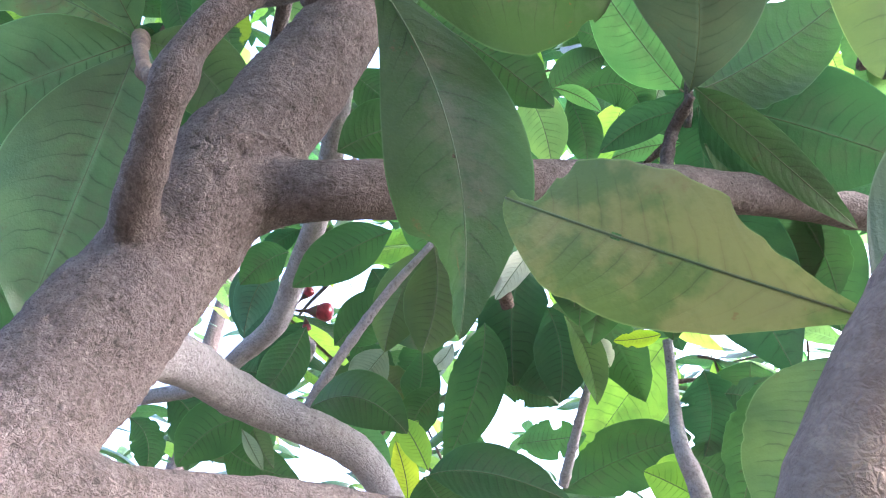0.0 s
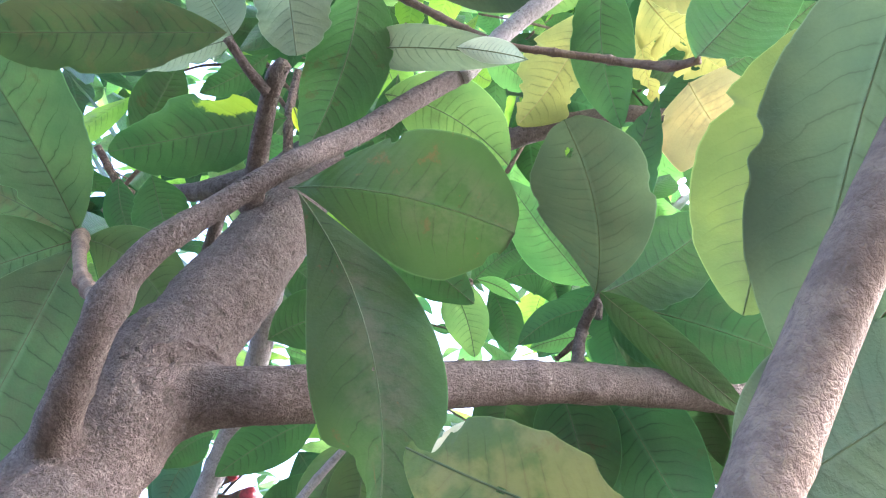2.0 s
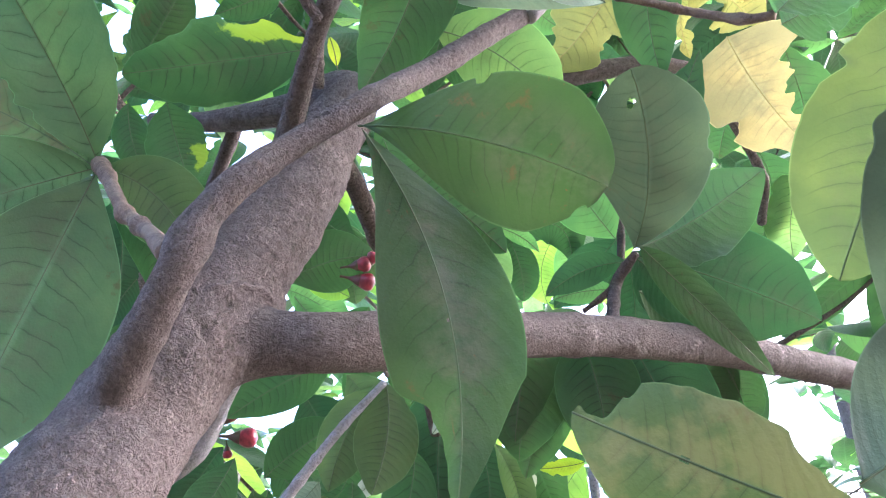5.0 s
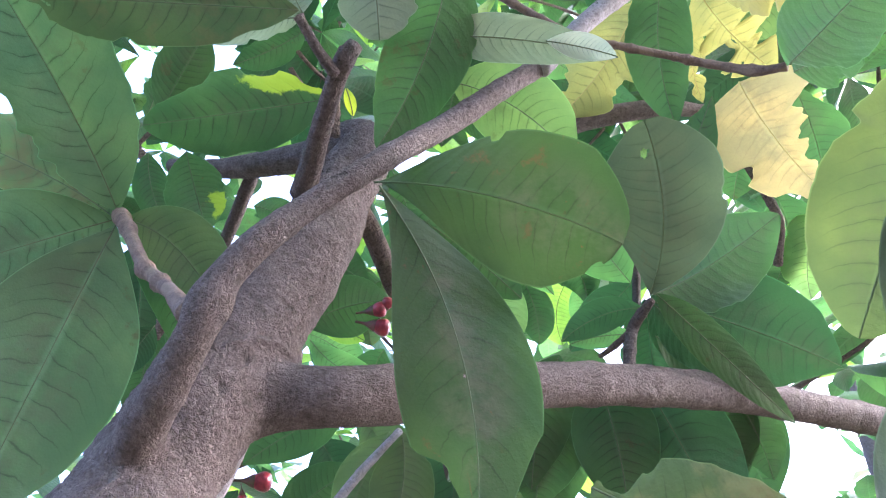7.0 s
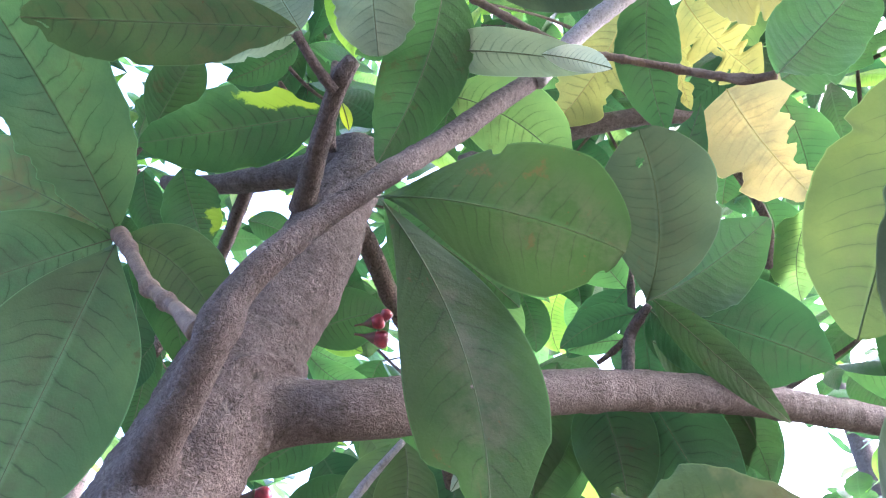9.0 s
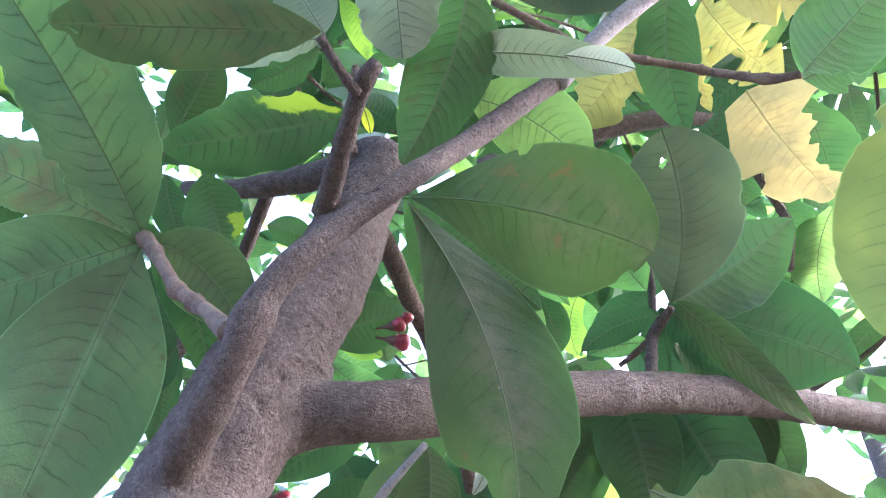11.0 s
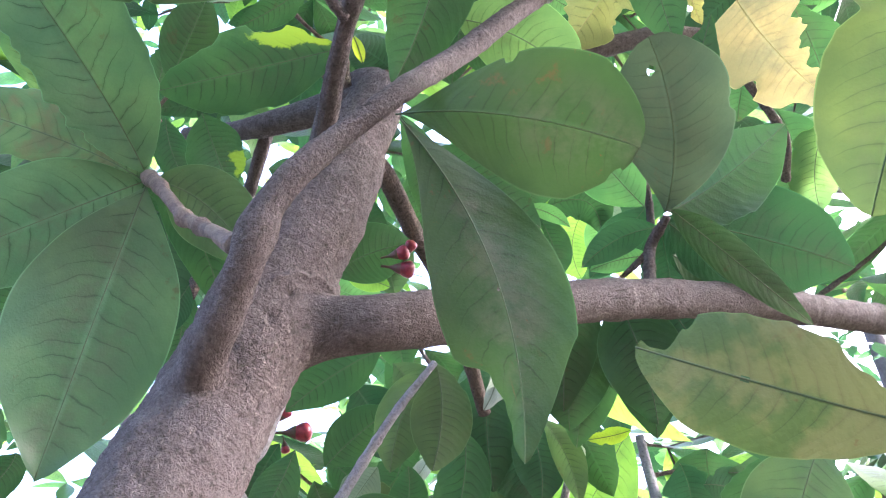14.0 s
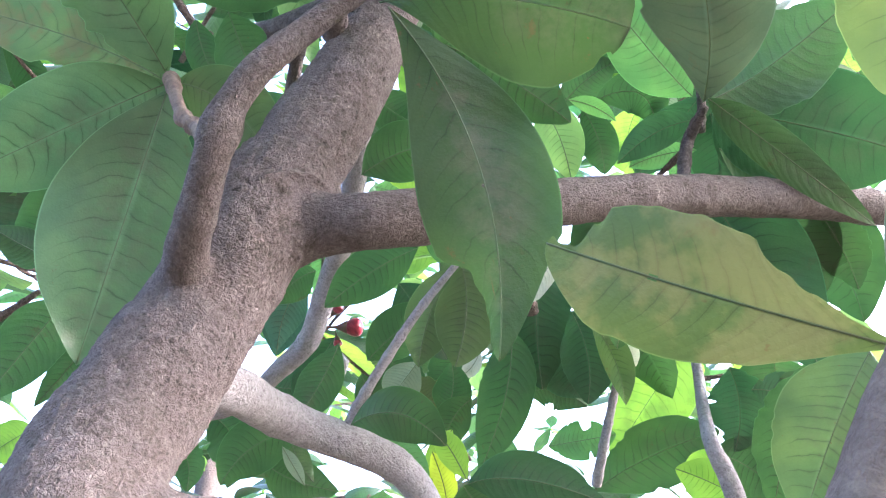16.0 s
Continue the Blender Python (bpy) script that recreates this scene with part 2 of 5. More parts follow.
def bark_material(name, dark, light, fleck, grain=1.0, peel=0.0):
    n = Nodes(name)
    broad, mid, fine = n.noise(9.0, 4.0), n.noise(70.0, 6.0, 0.65), n.noise(420.0, 4.0, 0.7)
    color = n.mix(n.step(mid, 0.30, 0.74), dark, light)
    color = n.mix(n.math("MULTIPLY", n.step(broad, 0.42, 0.66), 0.5), color, tuple(c * 0.66 for c in light))
    color = n.mix(n.math("MULTIPLY", n.step(fine, 0.46, 0.66), 0.5 * grain), color, fleck)
    color = n.mix(n.math("MULTIPLY", n.step(fine, 0.47, 0.34), 0.45 * grain), color, tuple(c * 0.55 for c in dark))
    pits = n.math("MULTIPLY", n.step(n.noise(210.0, 4.0, 0.65), 0.57, 0.66), n.step(n.noise(20.0, 2.0), 0.36, 0.54))
    color = n.mix(n.math("MULTIPLY", pits, min(0.85, 1.2 * grain)), color, tuple(c * 0.25 for c in dark))
    coat = n.node("ShaderNodeVectorMath", operation="MULTIPLY")
    n.put(coat.inputs[0], n.node("ShaderNodeUVMap").outputs["UV"])
    coat.inputs[1].default_value = (1.0, 0.30, 1.0)
    rings = n.noise(160.0, 4.0, 0.6, coat.outputs[0], 0.6)
    run = n.node("ShaderNodeVectorMath", operation="MULTIPLY")
    n.put(run.inputs[0], n.node("ShaderNodeUVMap").outputs["UV"])
    run.inputs[1].default_value = (0.72, 1.0, 1.0)
    furrow = n.noise(340.0, 3.0, 0.6, run.outputs[0], 0.6)
    # Furrow bottoms darkened in colour, standing in for shade in the relief.
    color = n.mix(n.math("MULTIPLY", n.step(furrow, 0.49, 0.40), 0.38 * min(1.0, grain * 1.5)), color, tuple(c * 0.30 for c in dark))
    color = n.mix(n.math("MULTIPLY", n.step(rings, 0.52, 0.64), 0.45 * grain), color, tuple(c * 0.55 for c in dark))
    holes = n.math("MULTIPLY", n.step(n.noise(75.0, 3.0, 0.6), 0.68, 0.72), n.step(broad, 0.45, 0.55))
    color = n.mix(n.math("MULTIPLY", holes, 0.8), color, tuple(c * 0.22 for c in dark))
    moss = n.math("MULTIPLY", n.step(n.noise(16.0, 6.0, 0.7), 0.58, 0.70), 0.2)
    color = n.mix(moss, color, (0.10, 0.10, 0.085))
    if peel:
        color = n.mix(n.math("MULTIPLY", n.step(n.noise(26.0, 6.0, 0.7, None, 1.2), 0.50, 0.60), peel), color, (0.23, 0.175, 0.14))
    cells = n.node("ShaderNodeTexVoronoi", feature="DISTANCE_TO_EDGE")
    cells.inputs["Scale"].default_value = 260.0
    bent = n.node("ShaderNodeVectorMath", operation="ADD")
    shaken = n.node("ShaderNodeTexNoise")
    shaken.inputs["Scale"].default_value = 120.0
    n.put(shaken.inputs["Vector"], n.position())
    small = n.node("ShaderNodeVectorMath", operation="SCALE")
    n.put(small.inputs[0], shaken.outputs["Color"])
    small.inputs["Scale"].default_value = 0.012
    n.put(bent.inputs[0], n.position())
    n.put(bent.inputs[1], small.outputs[0])
    n.put(cells.inputs["Vector"], bent.outputs[0])
    crevice = n.math("MULTIPLY", n.step(cells.outputs["Distance"], 0.14, 0.02), n.step(mid, 0.42, 0.58))
    # Shade inside the crevices is put into the colour too.
    color = n.mix(n.math("MULTIPLY", crevice, 0.3 * grain), color, tuple(c * 0.4 for c in dark))
    height = n.math("ADD", n.math("MULTIPLY", mid, 0.6), n.math("MULTIPLY", fine, 0.8))
    height = n.math("SUBTRACT", height, n.math("MULTIPLY", n.math("ADD", n.math("ADD", pits, holes), n.math("ADD", crevice, n.math("MULTIPLY", rings, 0.8))), 0.6))
    height = n.math("ADD", height, n.math("MULTIPLY", furrow, 1.25))
    pb = n.node("ShaderNodeBsdfPrincipled")
    n.put(pb.inputs["Base Color"], color)
    pb.inputs["Roughness"].default_value = 0.86
    pb.inputs["Specular IOR Level"].default_value = 0.2
    n.put(pb.inputs["Normal"], n.bump(height, min(1.0, 1.3 * grain), 0.0065))
    return n.done(pb.outputs[0])


BARK = bark_material("bark", (0.081, 0.065, 0.061), (0.181, 0.150, 0.146), (0.283, 0.242, 0.241), 0.55)
BARK_YOUNG = bark_material("bark_young", (0.112, 0.081, 0.069), (0.235, 0.179, 0.153), (0.348, 0.284, 0.246), 0.75)
# Pale bark, lightened further: bright light on the lower limbs is painted in.
BARK_PALE_LIT = bark_material("bark_pale_lit", (0.260, 0.244, 0.259), (0.417, 0.399, 0.425), (0.483, 0.469, 0.506), 0.5)
BARK_SHOOT = bark_material("bark_shoot", (0.102, 0.075, 0.065), (0.209, 0.156, 0.131), (0.274, 0.216, 0.186), 0.3, 0.5)


def plain_material(name, color, rough, other, scale, spec=0.4):
    n = Nodes(name)
    pb = n.node("ShaderNodeBsdfPrincipled")
    n.put(pb.inputs["Base Color"], n.mix(n.step(n.noise(scale, 5.0), 0.35, 0.65), color, other))
    pb.inputs["Roughness"].default_value, pb.inputs["Specular IOR Level"].default_value = rough, spec
    n.put(pb.inputs["Normal"], n.bump(n.noise(scale * 4, 3.0), 0.3, 0.002))
    return n.done(pb.outputs[0])


RIB = plain_material("midrib", (0.050, 0.085, 0.036), 0.55, (0.075, 0.095, 0.045), 60)
RIB_YELLOW = plain_material("midrib_yellow", (0.42, 0.36, 0.12), 0.5, (0.34, 0.27, 0.09), 60)
FRUIT_RED = plain_material("fruit_red", (0.13, 0.008, 0.020), 0.3, (0.27, 0.024, 0.042), 120, 0.5)
CALYX = plain_material("calyx", (0.10, 0.03, 0.035), 0.5, (0.07, 0.07, 0.03), 120)
SOIL = plain_material("soil", (0.060, 0.052, 0.036), 0.95, (0.10, 0.085, 0.06), 3.0, 0.1)


# ---- ground ----
# Ground added out of view; its dark tone limits light thrown upward.
def ground_sheet():
    bm = bmesh.new()
    bmesh.ops.create_grid(bm, x_segments=60, y_segments=60, size=1.0)
    for v in bm.verts:
        r = v.co.length
        v.co *= 4.0 + 2200.0 * r ** 4
        v.co.z = 0.05 * noise.noise(v.co * 0.5) if v.co.length < 40 else 0.0
    me = bpy.data.meshes.new("ground")
    bm.to_mesh(me)
    bm.free()
    me.materials.append(SOIL)
    return tagged(new("ground", me), "plain unseen ground, its dark tone set to limit bounced light", "ground", kind="structure")


ground_sheet()


# ---- builders ----
def spline(points, steps):
    """Points of a smooth curve through rows of any width."""
    p = np.array(points, float)
    p = np.vstack([2 * p[0] - p[1], p, 2 * p[-1] - p[-2]])
    out = []
    for a, b, c, d in zip(p, p[1:], p[2:], p[3:]):
        length = np.linalg.norm((c - b)[:3])
        count = max(2, int(length / steps))
        for t in np.arange(count) / count:
            out.append(0.5 * (2 * b + (c - a) * t + (2 * a - 5 * b + 4 * c - d) * t * t + (3 * b - a - 3 * c + d) * t ** 3))
    out.append(p[-2])
    return np.array(out)


def tube(rows, sides, wobble=0.0, scars=0.0, seed=0):
    """Vertices and faces of a closed tube along rows of x, y, z, radius."""
    rng = random.Random(seed)
    verts, faces, coat, outward = [], [], [], []
    length = 0.0
    centres = [Vector(r[:3]) for r in rows]
    across = Vector((1, 0.3, 0.2))
    run, next_scar = 0.0, rng.uniform(2, 7)
    for i, c in enumerate(centres):
        way = (centres[min(i + 1, len(centres) - 1)] - centres[max(i - 1, 0)]).normalized()
        across = (across - way * across.dot(way)).normalized()
        other = way.cross(across)
        r = max(rows[i][3], 0.0006)
        if i:
            run += (c - centres[i - 1]).length / r
            length += (c - centres[i - 1]).length
        swell = 1.0
        if scars:
            swell += scars * max(0.0, 1 - abs(run - next_scar) / 0.7)
            if run > next_scar + 0.7:
                next_scar = run + rng.uniform(2.5, 8)
        for k in range(sides):
            a = 2 * math.pi * k / sides
            n = across * math.cos(a) + other * math.sin(a)
            w = swell
            if wobble:
                q = c + n * r
                w += wobble * (noise.noise(q * 18) * 0.06 + noise.noise(q * 55) * 0.035 + noise.noise(q * 160) * 0.016 + (noise.noise(q * 330) * 0.02 if sides > 50 else 0))
            verts.append(c + n * (r * w))
            outward.append(n)
            coat.append((length, min(a, 2 * math.pi - a) * r))
    count = len(centres)
    for i in range(count - 1):
        for k in range(sides):
            j = (k + 1) % sides
            faces.append((i * sides + k, i * sides + j, (i + 1) * sides + j, (i + 1) * sides + k))
    for end, ring in ((0, 0), (count - 1, (count - 1) * sides)):
        verts.append(centres[end] + (centres[end] - centres[1 if end == 0 else end - 1]).normalized() * rows[end][3] * 0.35)
        coat.append(coat[ring])
        outward.append(n * 0)
        tip = len(verts) - 1
        for k in range(sides):
            j = (k + 1) % sides
            faces.append((ring + j, ring + k, tip) if end == 0 else (ring + k, ring + j, tip))
    tube.coat, tube.outward = coat, outward
    return verts, faces


def mesh_part(name, verts, faces, material, parent, label="", uvs=None, origin=None):
    """One smooth mesh object under a thing or part, its origin at the given place."""
    origin = Vector(origin) if origin is not None else Vector(verts[0])
    me = bpy.data.meshes.new(name)
    me.from_pydata([Vector(v) - origin for v in verts], [], faces)
    me.materials.append(material)
    me.polygons.foreach_set("use_smooth", [True] * len(me.polygons))
    if uvs is not None:
        layer = me.uv_layers.new(name="UVMap")
        for loop in me.loops:
            layer.data[loop.index].uv = uvs[loop.vertex_index]
    me.update()
    ob = new(name, me)
    ob.parent = parent
    place = Vector((0, 0, 0))
    up = parent
    while up is not None:
        place += up.location
        up = up.parent
    ob.location = origin - place
    if label:
        ob["label"] = label
    return ob


TRUNK_FOOT = (-0.206, -0.161, -0.050, 0.0639)
tree = new("fruit_tree")
tree.location = TRUNK_FOOT[:3]
tagged(tree, "leafy fruit tree with grey-brown bark and large glossy leaves", "tree")
seeds = iter(range(1, 100000))


def clearance(points, rows):
    """How far points lie outside the tube along rows of x, y, z, radius."""
    best = np.full(len(points), 9.0)
    for a, c in zip(rows, rows[1:]):
        d = c[:3] - a[:3]
        s = np.clip((points - a[:3]) @ d / max(d @ d, 1e-12), 0, 1)
        gap = np.linalg.norm(points - a[:3] - s[:, None] * d, axis=1) - (a[3] + s * (c[3] - a[3]))
        best = np.minimum(best, gap)
    return best


def grow_together(verts, outward, others):
    """Push a limb's skin out where another limb leaves it, so that the two flow into each other."""
    points, out = np.array(verts, float), np.array(outward, float)
    for rows, soft in others:
        close = np.linalg.norm(points[:, None, :] - rows[None, ::3, :3], axis=2).min(axis=1) < 0.16
        p, n = points[close], out[close]
        if not len(p):
            continue
        t = np.zeros(len(p))
        for step in range(4):
            gap = clearance(p + n * t[:, None], rows)
            h = np.maximum(soft - np.abs(t - gap), 0) / soft
            t = np.clip(t - np.minimum(t, gap) + h * h * soft / 4, 0, soft / 3)
        points[close] = p + n * t[:, None]
    return [tuple(v) for v in points]


def raise_ridges(verts, outward, ridges):
    """Raise (or, below zero, sink) the skin along short lines that lie on it: collars, scars and pits."""
    points, out = np.array(verts, float), np.array(outward, float)
    for line, high, wide in ridges:
        rows = spline([(*p, 0.0) for p in line], 0.002)[:, :3]
        close = np.linalg.norm(points - rows.mean(axis=0), axis=1) < 0.03 + np.linalg.norm(rows[-1] - rows[0])
        away = points[close][:, None, :] - rows[None, :, :]
        normal = out[close][:, None, :]
        depth = (away * normal).sum(axis=2, keepdims=True)
        near = np.where(np.abs(depth[:, :, 0]) < 0.02, np.linalg.norm(away - normal * depth, axis=2), 9.0).min(axis=1)
        rough = np.array([0.85 + 0.6 * noise.noise(Vector(p) * 140) for p in points[close]])
        points[close] += out[close] * (high * rough * np.exp(-(near / wide) ** 2))[:, None]
    return [tuple(v) for v in points]


def limb(name, rows, material, wobble=1.0, label="", joins=(), ridges=()):
    """A limb; joins name the earlier or later cores it flows into, each with a softness."""
    thick = max(r[3] for r in rows)
    sides = 208 if name == "trunk" else 88 if thick > 0.02 else 24 if thick > 0.012 else 12
    fine = spline(rows, 0.0022 if name == "trunk" else 0.0034 if thick > 0.02 else 0.005)
    if name == "trunk":
        fine = np.array([r for i, r in enumerate(fine) if r[2] > 1.36 or i % 8 == 0])
    verts, faces = tube(fine, sides, wobble, 0.02 if name == "trunk" else 0.07 if thick > 0.01 else 0.24, next(seeds))
    coat, outward = tube.coat, tube.outward
    if joins:
        verts = grow_together(verts, outward, [(spline(other, 0.02), soft) for other, soft in joins])
    if ridges:
        verts = raise_ridges(verts, outward, ridges)
    return mesh_part(name, verts, faces, material, tree, label, coat)


def blade(base, middle, tip, side, width, peak, blunt, fold, chew, holes, drawn_out, fine, seed, bites=()):
    """Vertices, faces and uvs of a leaf blade along a bowed midrib, and the midrib's own line."""
    base, middle, tip, side = Vector(base), Vector(middle), Vector(tip), Vector(side)
    bow = 2 * middle - (base + tip) / 2
    along, half = (110, 22) if fine == 2 and (holes or bites or chew) else (44, 9) if fine == 2 else (26, 6) if fine == 1 else (9, 2)
    power = math.log(0.5) / math.log(peak)
    rng = random.Random(seed)
    shift = Vector((rng.uniform(-50, 50), rng.uniform(-50, 50), 0))
    ripple = rng.uniform(0.5, 1.3) * 0.05 * width
    slope = math.tan(radians(fold))
    twist = radians(rng.uniform(-16, 16))
    verts, uvs, faces, line = [], [], [], []
    for i in range(along + 1):
        s = i / along
        centre = base * (1 - s) ** 2 + bow * (2 * s * (1 - s)) + tip * s * s
        way = ((bow - base) * (1 - s) + (tip - bow) * s).normalized()
        across = (side - way * side.dot(way)).normalized()
        normal = way.cross(across)
        lean = twist * (2 * s - 1)
        across, normal = across * math.cos(lean) + normal * math.sin(lean), normal * math.cos(lean) - across * math.sin(lean)
        w = max(0.0, math.sin(math.pi * s ** power)) ** (blunt + 0.28 * max(0.0, 1 - s / peak))
        if drawn_out:
            w *= 1 - 0.55 * max(0.0, (s - 0.72) / 0.28) ** 0.7
        else:
            w *= 1 - 0.25 * max(0.0, (s - 0.8) / 0.2)
        line.append((centre, normal))
        for j in range(-half, half + 1):
            v = j / half
            edge = 1.0
            if chew:
                bite = noise.noise(Vector((s * 5, math.copysign(3, v), 0)) + shift) + 0.5 * noise.noise(Vector((s * 17, math.copysign(7, v), 0)) + shift)
                edge -= chew * min(1.6, max(0.0, bite * 4.0 - 0.5))
                edge -= chew * 0.3 * max(0.0, noise.noise(Vector((s * 19, math.copysign(9, v), 4)) + shift))
            edge += 0.03 * noise.noise(Vector((s * 5, math.copysign(5, v), 2)) + shift)
            for place, flank, deep, half_long in bites:
                if v * flank > 0 and abs(s - place) < half_long:
                    edge = min(edge, 1 - deep * (1 - abs((s - place) / half_long) ** 4) * (0.9 + 0.3 * noise.noise(Vector((s * 22, 0, 8)) + shift)))
            x = v * w * edge * width / 2
            lift = abs(x) * slope + ripple * abs(v) ** 2 * noise.noise(Vector((s * 3.2, math.copysign(1.5, v), 5)) + shift)
            lift -= 0.10 * width * (abs(v) * w) ** 3 * 0.6
            verts.append(centre + across * x + normal * lift)
            uvs.append((s, v * 0.5 + 0.5))
    row = 2 * half + 1
    for i in range(along):
        for j in range(row - 1):
            s, v = (i + 0.5) / along, (j + 0.5 - half) / half
            gone = False
            for hs, hv, hr in holes:
                d = math.hypot((s - hs) * 2.2, (v - hv) * 0.9)
                gone = gone or d < hr * (1 + 0.7 * noise.noise(Vector((s * 40, v * 20, 1)) + shift))
            if not gone:
                a = i * row + j
                faces.append((a, a + 1, a + row + 1, a + row))
    return verts, faces, uvs, line


def leaf(material, base, middle, tip, side, width, peak=0.5, blunt=0.7, fold=8, chew=0.0, holes=(), drawn_out=False, bites=()):
    seed = next(seeds)
    fine = 2 if width > 0.06 else 1
    verts, faces, uvs, line = blade(base, middle, tip, side, width, peak, blunt, fold, chew, holes, drawn_out, fine, seed, bites)
    ob = mesh_part("leaf", verts, faces, material, tree, LABELS.get(material.name, ""), uvs, base)
    thick = min(0.0009, 0.008 * width)
    rows = [(*(c - n * thick * 0.25), thick * (1.05 - 0.85 * i / len(line))) for i, (c, n) in enumerate(line)]
    verts, faces = tube(rows[::2], 6)
    mesh_part("midrib", verts, faces, RIB_YELLOW if material in (YELLOW, YELLOWGREEN) else RIB, ob)
    return ob


LABELS = {
    "leaf_yellow": "withered yellow leaf with chewed edges",
    "leaf_yellowing": "yellowing leaf with chewed edges",
    "leaf_silver_shine": "silvery pale leaf with sky shine put into its colour",
    "leaf_mottled": "pale mottled leaf with a brown hole",
    "leaf_sun_toned_green": "yellow-green leaf with sunlight put into its colour",
    "leaf_dark_green": "dark green leaf with shade put into its colour",
    "leaf_greyish_pale": "greyish pale leaf",
    "leaf_sun_edged": "green leaf with a sunlit edge painted on it",
    "leaf_sun_patched": "green leaf with a sun patch painted on it",
    "leaf_browned": "green leaf with a browned chewed edge",
    "leaf_dusty_green": "large green leaf with dusty midrib",
    "leaf_worn_green": "worn green leaf with brown patches",
}


def fruit(place, way, size):
    """A small red waxy fruit on a dark calyx, hanging from a stalk."""
    place, way = Vector(place), Vector(way)
    rows = [(*(place + way * size * s), size * r) for s, r in ((-0.1, 0.16), (0.15, 0.30), (0.45, 0.46), (0.75, 0.50), (0.95, 0.36), (1.02, 0.14))]
    verts, faces = tube(spline(rows, size * 0.1), 16, 0.8)
    ob = mesh_part("fruit", verts, faces, FRUIT_RED, tree, "small red waxy fruit")
    rows = [(*(place + way * size * s), size * r) for s, r in ((-0.9, 0.07), (-0.4, 0.09), (-0.1, 0.22), (0.18, 0.36), (0.22, 0.33))]
    verts, faces = tube(spline(rows, size * 0.1), 12, 1.0)
    mesh_part("calyx", verts, faces, CALYX, ob)


# ---- wood ----
TRUNK = [(-0.206, -0.161, -0.050, 0.0639), (-0.217, 0.050, 0.519, 0.0565), (-0.227, 0.237, 1.022, 0.0499), (-0.234, 0.368, 1.375, 0.0453), (-0.236, 0.405, 1.475, 0.0440), (-0.236, 0.424, 1.525, 0.0434), (-0.239, 0.470, 1.612, 0.0484), (-0.216, 0.505, 1.723, 0.0485), (-0.194, 0.510, 1.790, 0.0505), (-0.181, 0.518, 1.837, 0.0515), (-0.175, 0.522, 1.855, 0.0510), (-0.173, 0.524, 1.865, 0.0506), (-0.172, 0.525, 1.869, 0.0460), (-0.168, 0.527, 1.882, 0.0452), (-0.156, 0.535, 1.928, 0.0462), (-0.131, 0.549, 2.013, 0.0423), (-0.121, 0.565, 2.089, 0.0398), (-0.093, 0.562, 2.166, 0.0330), (-0.117, 0.572, 2.192, 0.0262), (-0.157, 0.596, 2.202, 0.0211), (-0.222, 0.625, 2.216, 0.0181), (-0.301, 0.655, 2.238, 0.0141), (-0.399, 0.703, 2.297, 0.0110)]
SIDE_BRANCH = [(-0.186, 0.536, 1.808, 0.0286), (-0.147, 0.525, 1.805, 0.0291), (-0.119, 0.522, 1.805, 0.0262), (-0.086, 0.524, 1.806, 0.0249), (-0.031, 0.548, 1.824, 0.0256), (0.040, 0.579, 1.847, 0.0236), (0.128, 0.622, 1.878, 0.0223), (0.232, 0.680, 1.910, 0.0216), (0.363, 0.756, 1.943, 0.0210), (0.537, 0.853, 1.971, 0.0206), (0.752, 0.957, 1.992, 0.0205)]
CROOKED_BRANCH = [(-0.274, 0.524, 1.657, 0.0242), (-0.256, 0.513, 1.698, 0.0235), (-0.232, 0.484, 1.722, 0.0205), (-0.213, 0.458, 1.728, 0.0177), (-0.197, 0.431, 1.735, 0.0158), (-0.177, 0.403, 1.748, 0.0136), (-0.159, 0.377, 1.766, 0.0127), (-0.153, 0.369, 1.777, 0.0149), (-0.148, 0.364, 1.788, 0.0139), (-0.140, 0.359, 1.803, 0.0115), (-0.121, 0.353, 1.826, 0.0110), (-0.091, 0.359, 1.869, 0.0097), (-0.045, 0.360, 1.916, 0.0095), (0.003, 0.379, 1.982, 0.0100), (0.054, 0.386, 2.043, 0.0098), (0.102, 0.395, 2.100, 0.0091)]
CURVED_BRANCH = [(-0.244, 0.547, 1.673, 0.0201), (-0.248, 0.631, 1.700, 0.0226), (-0.265, 0.746, 1.723, 0.0238), (-0.238, 0.801, 1.717, 0.0230), (-0.198, 0.831, 1.708, 0.0220), (-0.157, 0.862, 1.696, 0.0210), (-0.131, 0.886, 1.679, 0.0195), (-0.111, 0.916, 1.649, 0.0182), (-0.090, 0.957, 1.604, 0.0166)]
LOWEST_BRANCH = [(-0.242, 0.443, 1.541, 0.0275), (-0.210, 0.448, 1.542, 0.0259), (-0.190, 0.466, 1.544, 0.0210), (-0.177, 0.496, 1.550, 0.0188), (-0.143, 0.557, 1.562, 0.0178), (-0.098, 0.620, 1.573, 0.0183), (-0.024, 0.708, 1.578, 0.0190), (0.092, 0.807, 1.578, 0.0189)]
